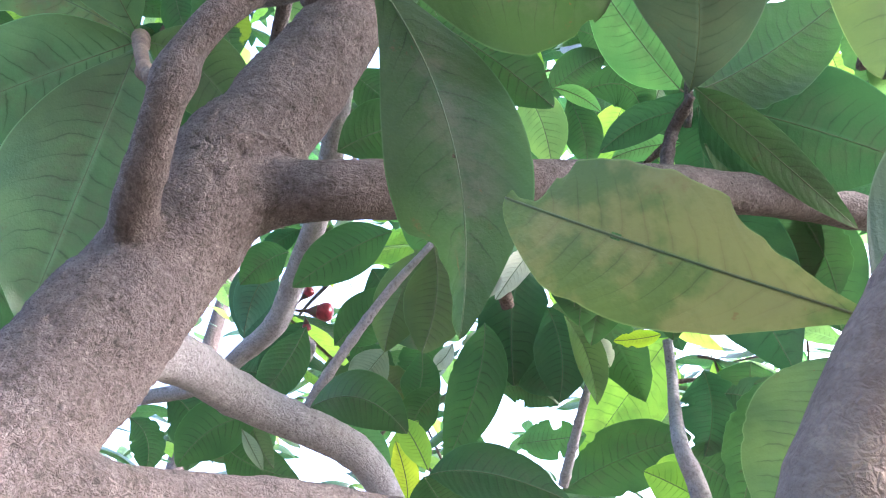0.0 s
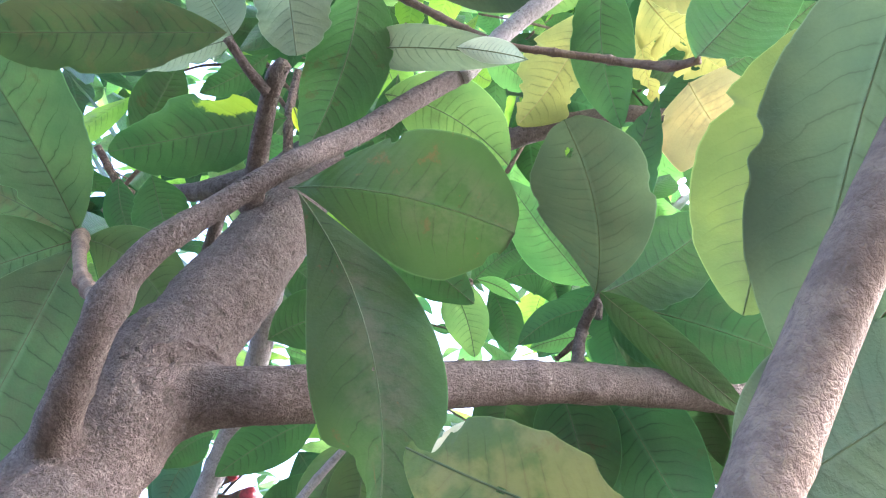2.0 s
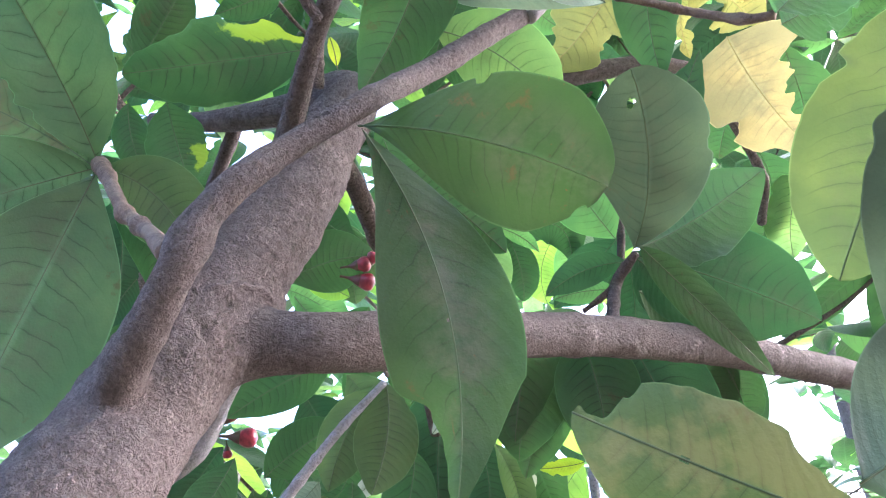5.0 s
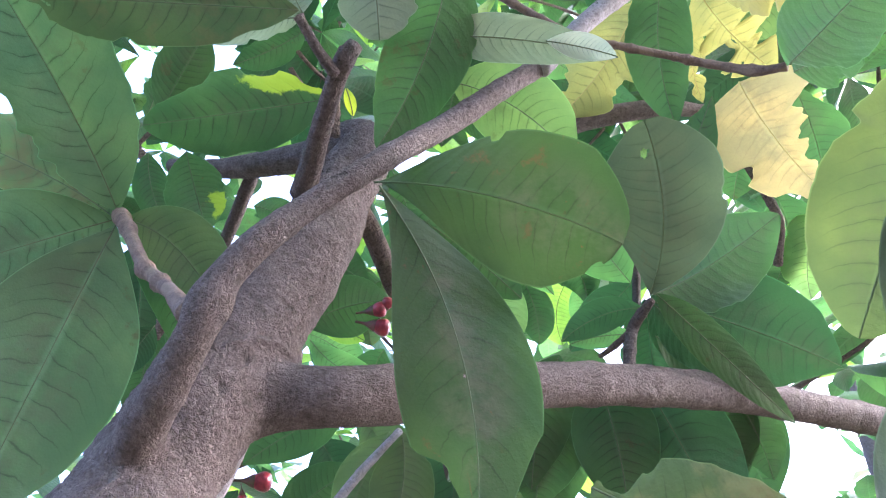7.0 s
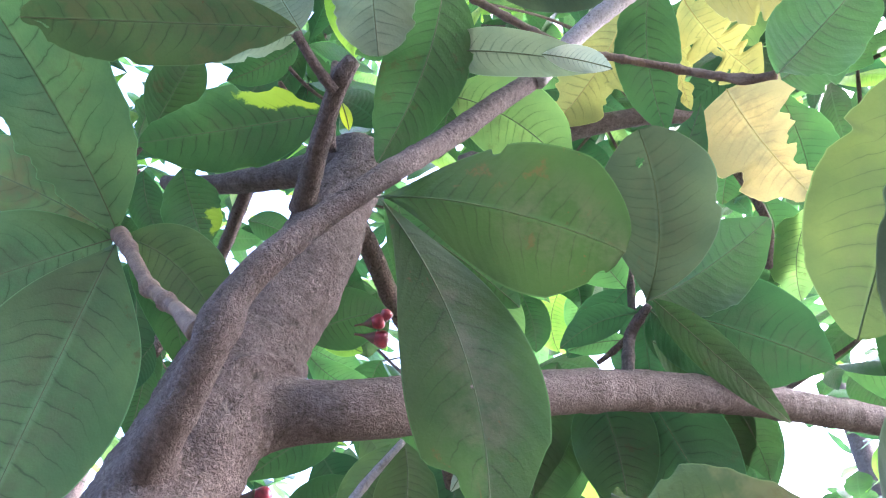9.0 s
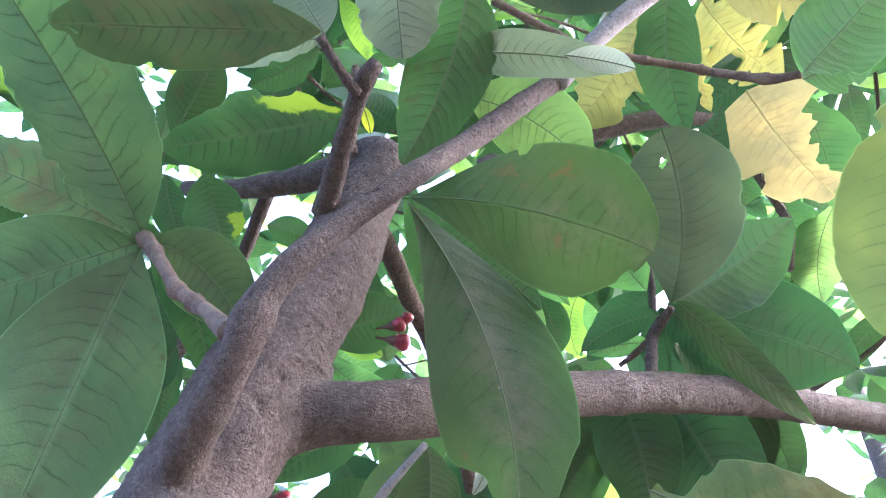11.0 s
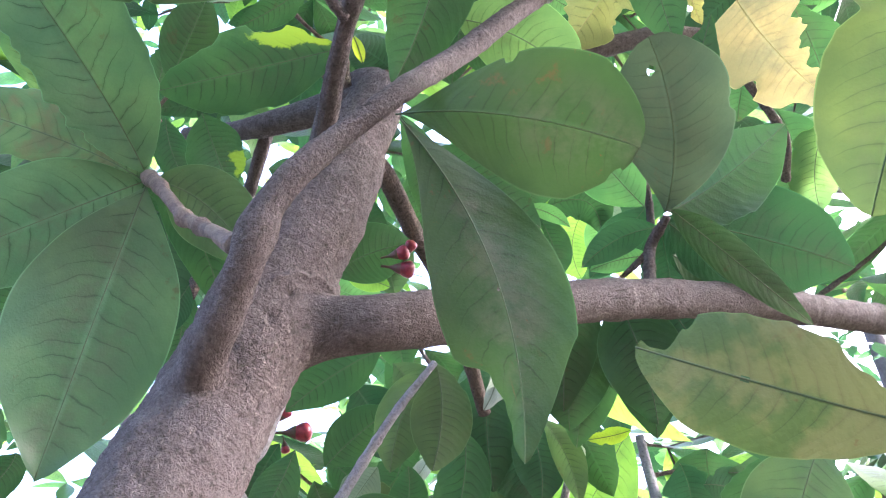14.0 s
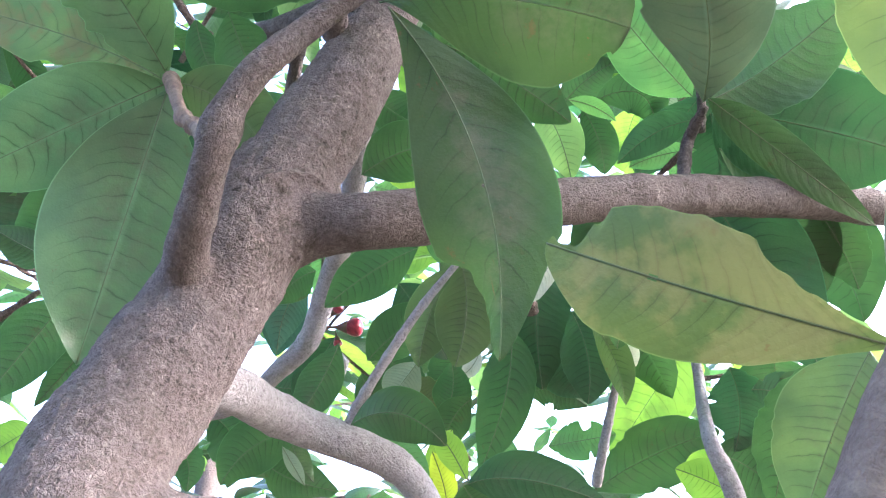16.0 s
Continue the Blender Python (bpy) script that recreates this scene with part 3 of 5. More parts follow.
limb("trunk", TRUNK, BARK, 1.3, "", [(SIDE_BRANCH, 0.014), (CROOKED_BRANCH, 0.007), (LOWEST_BRANCH, 0.016), (CURVED_BRANCH, 0.025)],
     [(((-0.194, 0.434, 1.534), (-0.194, 0.445, 1.547), (-0.197, 0.464, 1.561)), 0.006, 0.007),
      (((-0.167, 0.468, 1.818), (-0.156, 0.474, 1.827), (-0.142, 0.485, 1.834), (-0.131, 0.503, 1.836), (-0.129, 0.515, 1.835)), 0.006, 0.0045),
      (((-0.142, 0.489, 1.874), (-0.136, 0.495, 1.875), (-0.136, 0.491, 1.864)), 0.004, 0.003),
      (((-0.146, 0.488, 1.89), (-0.139, 0.492, 1.888), (-0.135, 0.497, 1.884)), 0.0016, 0.0025),
      (((-0.148, 0.494, 1.778), (-0.146, 0.505, 1.777), (-0.15, 0.515, 1.766)), 0.0035, 0.0035),
      (((-0.157, 0.474, 1.812), (-0.155, 0.476, 1.81)), -0.0035, 0.003),
      (((-0.169, 0.468, 1.784), (-0.167, 0.469, 1.781)), -0.003, 0.003),
      (((-0.162, 0.478, 1.767), (-0.161, 0.48, 1.764)), -0.003, 0.003),
      (((-0.182, 0.47, 1.699), (-0.18, 0.473, 1.698)), -0.003, 0.003),
      (((-0.199, 0.448, 1.669), (-0.192, 0.457, 1.683), (-0.188, 0.463, 1.695)), 0.0016, 0.004),
      (((-0.236, 0.439, 1.673), (-0.214, 0.44, 1.667), (-0.202, 0.447, 1.668)), 0.0014, 0.004)])
limb("branch", SIDE_BRANCH, BARK, 1, "grey-brown horizontal branch", [(TRUNK, 0.014)],
     [(((-0.087, 0.501, 1.797), (-0.09, 0.518, 1.782)), 0.0014, 0.002),
      (((-0.084, 0.51, 1.826), (-0.081, 0.502, 1.797), (-0.085, 0.518, 1.783)), 0.001, 0.002),
      (((0.166, 0.618, 1.887), (0.166, 0.624, 1.874), (0.166, 0.64, 1.867)), 0.0016, 0.003),
      (((0.216, 0.654, 1.887), (0.218, 0.66, 1.885)), 0.003, 0.003),
      (((0.315, 0.705, 1.932), (0.314, 0.709, 1.916), (0.316, 0.73, 1.91)), 0.0012, 0.003)])
limb("branch", CROOKED_BRANCH, BARK, 1, "thin crooked branch with leaf scars", [(TRUNK, 0.007)])
limb("branch", [(0.093, 0.390, 2.080, 0.0091), (0.135, 0.379, 2.134, 0.0098), (0.178, 0.370, 2.178, 0.0101), (0.229, 0.362, 2.222, 0.0092), (0.286, 0.365, 2.255, 0.0083), (0.326, 0.368, 2.288, 0.0059)], BARK_PALE_LIT, 1, "pale branch end")
limb("twig", [(-0.040, 0.337, 2.231, 0.0050), (0.039, 0.359, 2.181, 0.0043), (0.126, 0.386, 2.136, 0.0040), (0.180, 0.396, 2.128, 0.0040), (0.187, 0.397, 2.127, 0.0056), (0.194, 0.398, 2.126, 0.0041), (0.235, 0.402, 2.118, 0.0041), (0.243, 0.403, 2.116, 0.0058), (0.251, 0.404, 2.114, 0.0042), (0.284, 0.395, 2.088, 0.0045), (0.292, 0.391, 2.080, 0.0062), (0.300, 0.386, 2.072, 0.0044), (0.316, 0.376, 2.064, 0.0040)], BARK_SHOOT, 1, "slender light brown twig with knots")
limb("twig", [(-0.170, 0.384, 1.787, 0.0085), (-0.184, 0.400, 1.807, 0.0077), (-0.202, 0.417, 1.832, 0.0060), (-0.217, 0.433, 1.851, 0.0068), (-0.222, 0.435, 1.856, 0.0082), (-0.231, 0.444, 1.868, 0.0063), (-0.243, 0.452, 1.881, 0.0067), (-0.248, 0.454, 1.886, 0.0087), (-0.255, 0.458, 1.897, 0.0061), (-0.273, 0.471, 1.926, 0.0062), (-0.293, 0.489, 1.958, 0.0068), (-0.301, 0.497, 1.972, 0.0088), (-0.313, 0.507, 1.990, 0.0077), (-0.332, 0.528, 2.019, 0.0101), (-0.344, 0.538, 2.037, 0.0067)], BARK_SHOOT, 1, "short knobbly twig with pale leaf scars")
limb("branch", [(-0.149, 0.527, 2.052, 0.0144), (-0.138, 0.496, 2.057, 0.0123), (-0.123, 0.454, 2.065, 0.0104), (-0.104, 0.406, 2.079, 0.0094), (-0.092, 0.382, 2.086, 0.0096), (-0.082, 0.373, 2.096, 0.0078)], BARK, 1, "grey upright broken branch")
limb("twig", [(-0.101, 0.391, 2.072, 0.0059), (-0.117, 0.366, 2.080, 0.0048), (-0.132, 0.343, 2.095, 0.0045)], BARK, 1, "thin grey-brown twig")
limb("twig", [(-0.261, 0.664, 2.249, 0.0103), (-0.304, 0.746, 2.225, 0.0100), (-0.352, 0.835, 2.203, 0.0096), (-0.393, 0.923, 2.182, 0.0091)], BARK, 1, "grey hanging twig")
limb("twig", [(-0.126, 0.533, 2.157, 0.0067), (-0.128, 0.511, 2.210, 0.0058), (-0.127, 0.500, 2.289, 0.0050)], BARK_YOUNG, 1, "upright twig")
limb("branch", [(-0.125, 0.644, 2.180, 0.0134), (-0.096, 0.705, 2.163, 0.0139), (-0.066, 0.790, 2.130, 0.0136), (-0.041, 0.845, 2.109, 0.0140), (-0.015, 0.936, 2.068, 0.0128), (0.015, 1.086, 1.992, 0.0108)], BARK_YOUNG, 1, "brown fruiting branch")
limb("branch", [(-0.183, 0.724, 2.128, 0.0162), (-0.220, 0.824, 2.081, 0.0172), (-0.259, 0.905, 2.039, 0.0181), (-0.303, 0.974, 1.991, 0.0179), (-0.343, 1.025, 1.934, 0.0182), (-0.404, 1.059, 1.898, 0.0157), (-0.471, 1.092, 1.862, 0.0141), (-0.580, 1.130, 1.854, 0.0127), (-0.741, 1.150, 1.844, 0.0121), (-0.901, 1.163, 1.823, 0.0113)], BARK_PALE_LIT, 1, "grey branch bending at a node, bright light in its bark colour")
limb("branch", CURVED_BRANCH, BARK_PALE_LIT, 1, "curved lower branch with bright light in its bark colour", [(TRUNK, 0.025)])
limb("branch", LOWEST_BRANCH, BARK, 1, "lowest horizontal branch", [(TRUNK, 0.016)])
limb("twig", [(-0.204, 0.837, 1.708, 0.0081), (-0.182, 0.813, 1.741, 0.0067), (-0.143, 0.784, 1.787, 0.0060), (-0.096, 0.759, 1.842, 0.0053), (-0.048, 0.738, 1.889, 0.0040)], BARK_PALE_LIT, 1, "straight pale twig")
limb("twig", [(0.257, 1.092, 1.933, 0.0079), (0.258, 1.096, 1.878, 0.0077), (0.249, 1.051, 1.810, 0.0088), (0.244, 1.006, 1.745, 0.0103), (0.260, 1.021, 1.701, 0.0124), (0.280, 1.054, 1.631, 0.0129)], BARK_PALE_LIT, 1, "pale jointed twig")
limb("twig", [(0.254, 1.101, 1.868, 0.0034), (0.280, 1.103, 1.873, 0.0034), (0.303, 1.106, 1.876, 0.0030)], BARK_YOUNG, 1, "tiny side twig")
limb("twig", [(0.152, 1.153, 1.926, 0.0055), (0.130, 1.189, 1.863, 0.0069), (0.110, 1.225, 1.800, 0.0083), (0.095, 1.252, 1.753, 0.0083)], BARK_PALE_LIT, 1, "pale dead twig")
limb("twig", [(0.202, 0.677, 1.913, 0.0080), (0.211, 0.671, 1.959, 0.0070), (0.219, 0.667, 1.983, 0.0071), (0.231, 0.628, 1.988, 0.0047)], BARK, 1, "leafy grey twig")
limb("twig", [(0.226, 0.698, 1.998, 0.0047), (0.207, 0.715, 1.988, 0.0041), (0.191, 0.735, 1.985, 0.0031)], BARK_YOUNG, 1, "tiny side twig")
limb("twig", [(0.255, 0.760, 2.065, 0.0052), (0.260, 0.745, 2.110, 0.0053), (0.260, 0.724, 2.153, 0.0050)], BARK, 1, "grey twig")
limb("twig", [(0.461, 0.722, 2.331, 0.0069), (0.487, 0.748, 2.292, 0.0069), (0.508, 0.776, 2.251, 0.0068), (0.505, 0.819, 2.203, 0.0064)], BARK_YOUNG, 1, "bare brown twig")
limb("twig", [(0.477, 0.901, 2.248, 0.0074), (0.542, 0.896, 2.253, 0.0083), (0.643, 0.901, 2.248, 0.0055)], BARK_PALE_LIT, 1, "pale twig")
limb("branch", [(0.036, 0.639, 2.241, 0.0192), (0.116, 0.630, 2.273, 0.0164), (0.177, 0.623, 2.294, 0.0145), (0.240, 0.623, 2.316, 0.0139), (0.319, 0.630, 2.340, 0.0126), (0.402, 0.651, 2.359, 0.0083), (0.572, 0.692, 2.399, 0.0061)], BARK, 1, "brown branch")
limb("twig", [(0.084, 0.814, 2.193, 0.0041), (0.092, 0.842, 2.151, 0.0049), (0.092, 0.869, 2.110, 0.0049)], BARK_YOUNG, 1, "small twig")
limb("twig", [(-0.427, 0.587, 2.265, 0.0054), (-0.397, 0.620, 2.224, 0.0058), (-0.375, 0.631, 2.213, 0.0038)], BARK_YOUNG, 1, "small brown twig")
limb("twig", [(-0.720, 0.781, 1.867, 0.0062), (-0.673, 0.777, 1.888, 0.0058), (-0.633, 0.770, 1.911, 0.0038)], BARK_YOUNG, 1, "small brown twig")
limb("twig", [(-0.361, 0.751, 2.101, 0.0085), (-0.359, 0.748, 2.057, 0.0082), (-0.360, 0.740, 2.017, 0.0057)], BARK_YOUNG, 1, "brown twig stump")
limb("twig", [(-0.479, 0.458, 2.656, 0.0102), (-0.443, 0.486, 2.630, 0.0092), (-0.413, 0.518, 2.601, 0.0074)], BARK_YOUNG, 1, "brown twig")
limb("twig", [(-0.288, 1.000, 1.905, 0.0044), (-0.273, 1.012, 1.890, 0.0061), (-0.280, 1.023, 1.872, 0.0061)], BARK_PALE_LIT, 1, "small pale twig")
limb("shoot", [(-0.591, 0.335, -0.050, 0.0154), (-0.323, 0.295, 0.513, 0.0136), (-0.086, 0.259, 1.012, 0.0120), (0.079, 0.233, 1.360, 0.0109), (0.126, 0.226, 1.460, 0.0106), (0.150, 0.223, 1.510, 0.0105), (0.173, 0.219, 1.543, 0.0113), (0.195, 0.219, 1.577, 0.0120), (0.222, 0.212, 1.618, 0.0123), (0.248, 0.195, 1.656, 0.0116), (0.271, 0.183, 1.689, 0.0111), (0.311, 0.156, 1.746, 0.0104)], BARK_SHOOT, 1, "leaning brown shoot with peeling bark")

# ---- single leaves, nearest first ----
leaf(MOTTLED, (0.203, 0.311, 1.574), (0.131, 0.305, 1.601), (0.067, 0.312, 1.636), (-0.35, 0.54, -0.77), 0.064, 0.62, 0.55, 5, chew=0.03, holes=((0.65, 0.0, 0.034),), bites=((0.93, -1, 0.8, 0.06), (0.86, -1, 0.35, 0.02), (0.22, -1, 0.35, 0.2)))
leaf(DULL, (0.383, 0.176, 1.907), (0.336, 0.271, 1.826), (0.299, 0.397, 1.715), (-0.88, 0.08, 0.47), 0.115, 0.55, 0.6, 5, chew=0.1)
leaf(SOFTLIME, (0.362, 0.258, 1.934), (0.316, 0.334, 1.854), (0.284, 0.404, 1.781), (-0.89, 0.00, 0.46), 0.116, 0.5, 0.55, 6, chew=0.2)
leaf(DULL, (0.239, 0.397, 1.636), (0.314, 0.384, 1.674), (0.425, 0.356, 1.729), (0.48, 0.25, -0.84), 0.128, 0.5, 0.8, 8)
leaf(SPOTTED, (-0.053, 0.409, 1.939), (0.014, 0.465, 1.810), (0.022, 0.512, 1.664), (-0.97, 0.06, -0.24), 0.108, 0.58, 0.62, 9, holes=((0.555, 0.02, 0.012),), drawn_out=True, bites=((0.85, 1, 0.5, 0.11),))
leaf(RUSTY, (-0.055, 0.394, 1.927), (0.035, 0.376, 1.893), (0.131, 0.383, 1.850), (-0.24, 0.71, -0.66), 0.116, 0.7, 0.4, 8, bites=((0.47, -1, 0.16, 0.025), (0.95, 1, 0.25, 0.02)))
leaf(DUSTY, (-0.339, 0.535, 2.017), (-0.383, 0.585, 1.883), (-0.419, 0.624, 1.731), (0.84, 0.54, -0.07), 0.157, 0.52, 0.72, 10)
leaf(DUSTY, (-0.343, 0.536, 2.024), (-0.439, 0.534, 1.977), (-0.583, 0.539, 1.912), (0.29, 0.74, -0.60), 0.119, 0.5, 0.7, 8)
leaf(DUSTY, (-0.338, 0.528, 2.026), (-0.378, 0.418, 2.089), (-0.443, 0.288, 2.158), (-0.90, 0.18, -0.38), 0.152, 0.5, 0.7, 26, chew=0.05, bites=((0.5, 1, 0.42, 0.5), (0.3, -1, 0.15, 0.3)))
leaf(WORN, (-0.345, 0.539, 2.028), (-0.449, 0.505, 2.078), (-0.602, 0.462, 2.120), (-0.42, 0.50, -0.76), 0.092, 0.5, 0.66, 8, chew=0.05, bites=((0.22, -1, 0.5, 0.1), (0.42, -1, 0.35, 0.06), (0.5, 1, 0.3, 0.16)))
leaf(OLIVE, (-0.336, 0.540, 2.028), (-0.280, 0.571, 2.009), (-0.234, 0.623, 1.952), (0.71, -0.27, 0.66), 0.086, 0.5, 0.7, 8)
leaf(GREEN, (-0.350, 0.557, 2.044), (-0.313, 0.627, 2.017), (-0.298, 0.711, 1.955), (-0.96, 0.20, -0.22), 0.062, 0.5, 0.7, 8)
leaf(SUN_PATCHED, (-0.125, 0.501, 2.187), (-0.237, 0.510, 2.172), (-0.347, 0.518, 2.158), (0.14, 0.80, -0.58), 0.101, 0.5, 0.6, 6, chew=0.05, bites=((0.36, -1, 0.22, 0.1), (0.12, -1, 0.25, 0.05), (0.75, -1, 0.25, 0.15)))
leaf(BROWNED, (-0.129, 0.334, 2.089), (-0.241, 0.323, 2.082), (-0.357, 0.306, 2.065), (-0.05, 0.86, -0.51), 0.076, 0.55, 0.4, 6, chew=0.12, holes=((0.93, 0.35, 0.05),), bites=((0.97, 1, 0.6, 0.05),))
leaf(PALE, (-0.131, 0.350, 2.105), (-0.179, 0.369, 2.123), (-0.248, 0.399, 2.138), (-0.04, -0.62, 0.78), 0.032, 0.5, 0.7, 12, chew=0.2)
leaf(PALE, (-0.129, 0.344, 2.102), (-0.147, 0.326, 2.128), (-0.171, 0.301, 2.159), (0.86, -0.36, 0.36), 0.059, 0.5, 0.6, 14)
leaf(PALE, (-0.067, 0.232, 2.144), (-0.059, 0.285, 2.087), (-0.054, 0.335, 2.041), (-0.98, 0.17, 0.05), 0.077, 0.6, 0.42, 18, chew=0.1)
leaf(BLUE, (-0.015, 0.243, 2.196), (-0.042, 0.299, 2.171), (-0.056, 0.341, 2.149), (-0.94, -0.32, 0.13), 0.072, 0.5, 0.6, 10)
leaf(GREEN, (0.005, 0.296, 2.103), (-0.016, 0.356, 2.048), (-0.059, 0.415, 1.994), (-0.93, -0.30, 0.22), 0.080, 0.42, 0.6, 22, chew=0.06)
leaf(LIME, (0.053, 0.257, 2.228), (0.016, 0.315, 2.175), (-0.011, 0.355, 2.137), (-0.90, -0.37, 0.24), 0.068, 0.5, 0.6, 8, chew=0.35)
leaf(PALE, (0.005, 0.350, 2.071), (0.072, 0.349, 2.064), (0.155, 0.357, 2.049), (-0.11, 0.85, -0.52), 0.044, 0.35, 0.6, 10)
leaf(PAINTED_GLOSS, (0.090, 0.343, 2.053), (0.122, 0.345, 2.046), (0.151, 0.349, 2.038), (-0.15, 0.97, -0.18), 0.025, 0.5, 0.6, 18)
leaf(DULL, (0.063, 0.401, 2.273), (0.137, 0.394, 2.279), (0.220, 0.407, 2.268), (-0.05, 0.89, -0.45), 0.063, 0.5, 0.7, 10)
leaf(GREEN, (0.021, 0.431, 2.157), (0.008, 0.466, 2.124), (-0.002, 0.498, 2.095), (-0.97, -0.17, 0.19), 0.037, 0.5, 0.7, 10)
leaf(LIME, (0.006, 0.439, 2.131), (0.077, 0.459, 2.112), (0.137, 0.494, 2.067), (-0.52, 0.72, -0.46), 0.089, 0.5, 0.62, 8)
leaf(GREEN, (0.008, 0.500, 2.151), (0.046, 0.506, 2.146), (0.081, 0.521, 2.131), (-0.37, 0.74, -0.56), 0.038, 0.5, 0.7, 8)
leaf(YOUNG_LIT, (-0.032, 0.511, 2.378), (-0.012, 0.548, 2.338), (0.001, 0.585, 2.298), (-0.95, 0.26, -0.15), 0.062, 0.5, 0.7, 8)
leaf(YELLOWGREEN, (0.266, 0.495, 2.408), (0.227, 0.551, 2.346), (0.161, 0.602, 2.287), (-0.83, -0.31, 0.46), 0.115, 0.5, 0.6, 6, chew=0.25)
leaf(GREEN, (0.278, 0.417, 2.359), (0.266, 0.483, 2.287), (0.284, 0.549, 2.196), (-0.94, 0.27, 0.18), 0.082, 0.5, 0.6, 8, chew=0.06)
leaf(YELLOWGREEN, (0.336, 0.473, 2.388), (0.377, 0.510, 2.348), (0.435, 0.541, 2.298), (-0.65, 0.75, -0.15), 0.100, 0.5, 0.55, 6, chew=0.45, holes=((0.6, 0.3, 0.07), (0.8, 0.5, 0.08)))
leaf(YELLOWGREEN, (0.344, 0.510, 2.395), (0.339, 0.551, 2.350), (0.356, 0.594, 2.304), (-0.93, 0.33, 0.19), 0.038, 0.5, 0.6, 6, chew=0.5)
leaf(YELLOW, (0.384, 0.545, 2.282), (0.403, 0.556, 2.184), (0.434, 0.562, 2.092), (-0.71, 0.69, -0.12), 0.142, 0.3, 0.42, 5, chew=0.04, bites=((0.62, 1, 0.38, 0.06), (0.45, -1, 0.5, 0.12), (0.7, -1, 0.75, 0.22), (0.9, 1, 0.3, 0.06), (0.12, 1, 0.25, 0.05)))
leaf(YELLOWGREEN, (0.275, 0.359, 2.225), (0.352, 0.372, 2.231), (0.443, 0.367, 2.263), (0.07, 0.87, -0.49), 0.088, 0.5, 0.6, 6, chew=0.3)
leaf(YELLOWGREEN, (0.348, 0.443, 2.413), (0.288, 0.421, 2.433), (0.211, 0.404, 2.447), (0.33, -0.89, 0.31), 0.085, 0.5, 0.6, 6, chew=0.3)
leaf(YELLOWGREEN, (0.338, 0.402, 2.362), (0.449, 0.398, 2.411), (0.574, 0.393, 2.461), (0.24, 0.83, -0.50), 0.082, 0.5, 0.6, 6, chew=0.3)
leaf(GREEN, (0.307, 0.362, 2.046), (0.351, 0.340, 2.084), (0.420, 0.298, 2.141), (0.71, 0.29, -0.64), 0.089, 0.5, 0.66, 10, chew=0.15)
leaf(GREEN, (0.385, 0.454, 2.170), (0.423, 0.439, 2.187), (0.487, 0.409, 2.223), (0.56, 0.47, -0.68), 0.080, 0.5, 0.7, 10, chew=0.15)
leaf(GREEN, (0.514, 0.619, 2.380), (0.551, 0.682, 2.313), (0.563, 0.738, 2.252), (-0.84, 0.52, 0.16), 0.099, 0.5, 0.7, 8, chew=0.2)
leaf(GREEN, (0.493, 0.691, 2.397), (0.464, 0.737, 2.346), (0.452, 0.777, 2.301), (-0.89, 0.08, 0.45), 0.079, 0.5, 0.7, 8, chew=0.2)
leaf(DULL, (0.230, 0.626, 1.994), (0.225, 0.520, 2.013), (0.190, 0.421, 2.043), (0.95, -0.24, -0.22), 0.124, 0.6, 0.42, 8, chew=0.05, holes=((0.85, -0.2, 0.06),))
leaf(GREEN, (0.238, 0.636, 2.003), (0.311, 0.630, 2.042), (0.400, 0.605, 2.101), (0.54, 0.36, -0.76), 0.108, 0.5, 0.62, 8, chew=0.05)
leaf(GREEN, (0.239, 0.643, 2.015), (0.283, 0.580, 2.124), (0.329, 0.525, 2.224), (0.91, -0.04, -0.42), 0.063, 0.5, 0.7, 8, chew=0.2)
leaf(GREEN, (0.232, 0.612, 1.986), (0.310, 0.672, 1.949), (0.415, 0.762, 1.909), (0.66, -0.52, 0.55), 0.045, 0.45, 0.62, 8)
leaf(DARK, (0.257, 0.673, 2.021), (0.365, 0.697, 1.999), (0.477, 0.730, 1.968), (-0.33, 0.66, -0.68), 0.133, 0.52, 0.62, 8)
leaf(DARK, (0.250, 0.675, 2.018), (0.315, 0.725, 2.005), (0.388, 0.763, 1.986), (-0.53, 0.63, -0.56), 0.076, 0.5, 0.66, 8)
leaf(GREEN, (0.264, 0.733, 2.014), (0.329, 0.777, 2.007), (0.393, 0.790, 1.995), (-0.37, 0.61, -0.70), 0.065, 0.5, 0.66, 8)
leaf(DARK, (0.238, 0.677, 2.015), (0.189, 0.693, 2.015), (0.144, 0.724, 1.999), (-0.37, -0.47, 0.80), 0.042, 0.5, 0.66, 8)
leaf(FRESH, (0.238, 0.731, 2.014), (0.198, 0.742, 2.020), (0.161, 0.759, 2.019), (-0.14, -0.53, 0.84), 0.031, 0.5, 0.66, 8)
leaf(FRESH, (0.243, 0.718, 2.087), (0.197, 0.684, 2.139), (0.141, 0.630, 2.205), (0.81, -0.49, 0.33), 0.089, 0.5, 0.66, 10)
leaf(GREEN, (0.191, 0.774, 1.983), (0.213, 0.809, 1.911), (0.220, 0.843, 1.836), (-0.98, 0.20, -0.10), 0.105, 0.45, 0.62, 8)
leaf(GREEN, (0.159, 0.817, 1.997), (0.131, 0.858, 1.934), (0.119, 0.903, 1.865), (-0.97, -0.09, 0.24), 0.112, 0.45, 0.62, 8)
leaf(DARK, (0.253, 0.789, 1.991), (0.297, 0.819, 1.904), (0.357, 0.872, 1.786), (-0.88, 0.37, -0.29), 0.133, 0.45, 0.62, 10)
leaf(GREEN, (0.220, 0.825, 1.993), (0.230, 0.861, 1.923), (0.234, 0.912, 1.848), (-0.97, 0.24, 0.05), 0.095, 0.45, 0.62, 10)
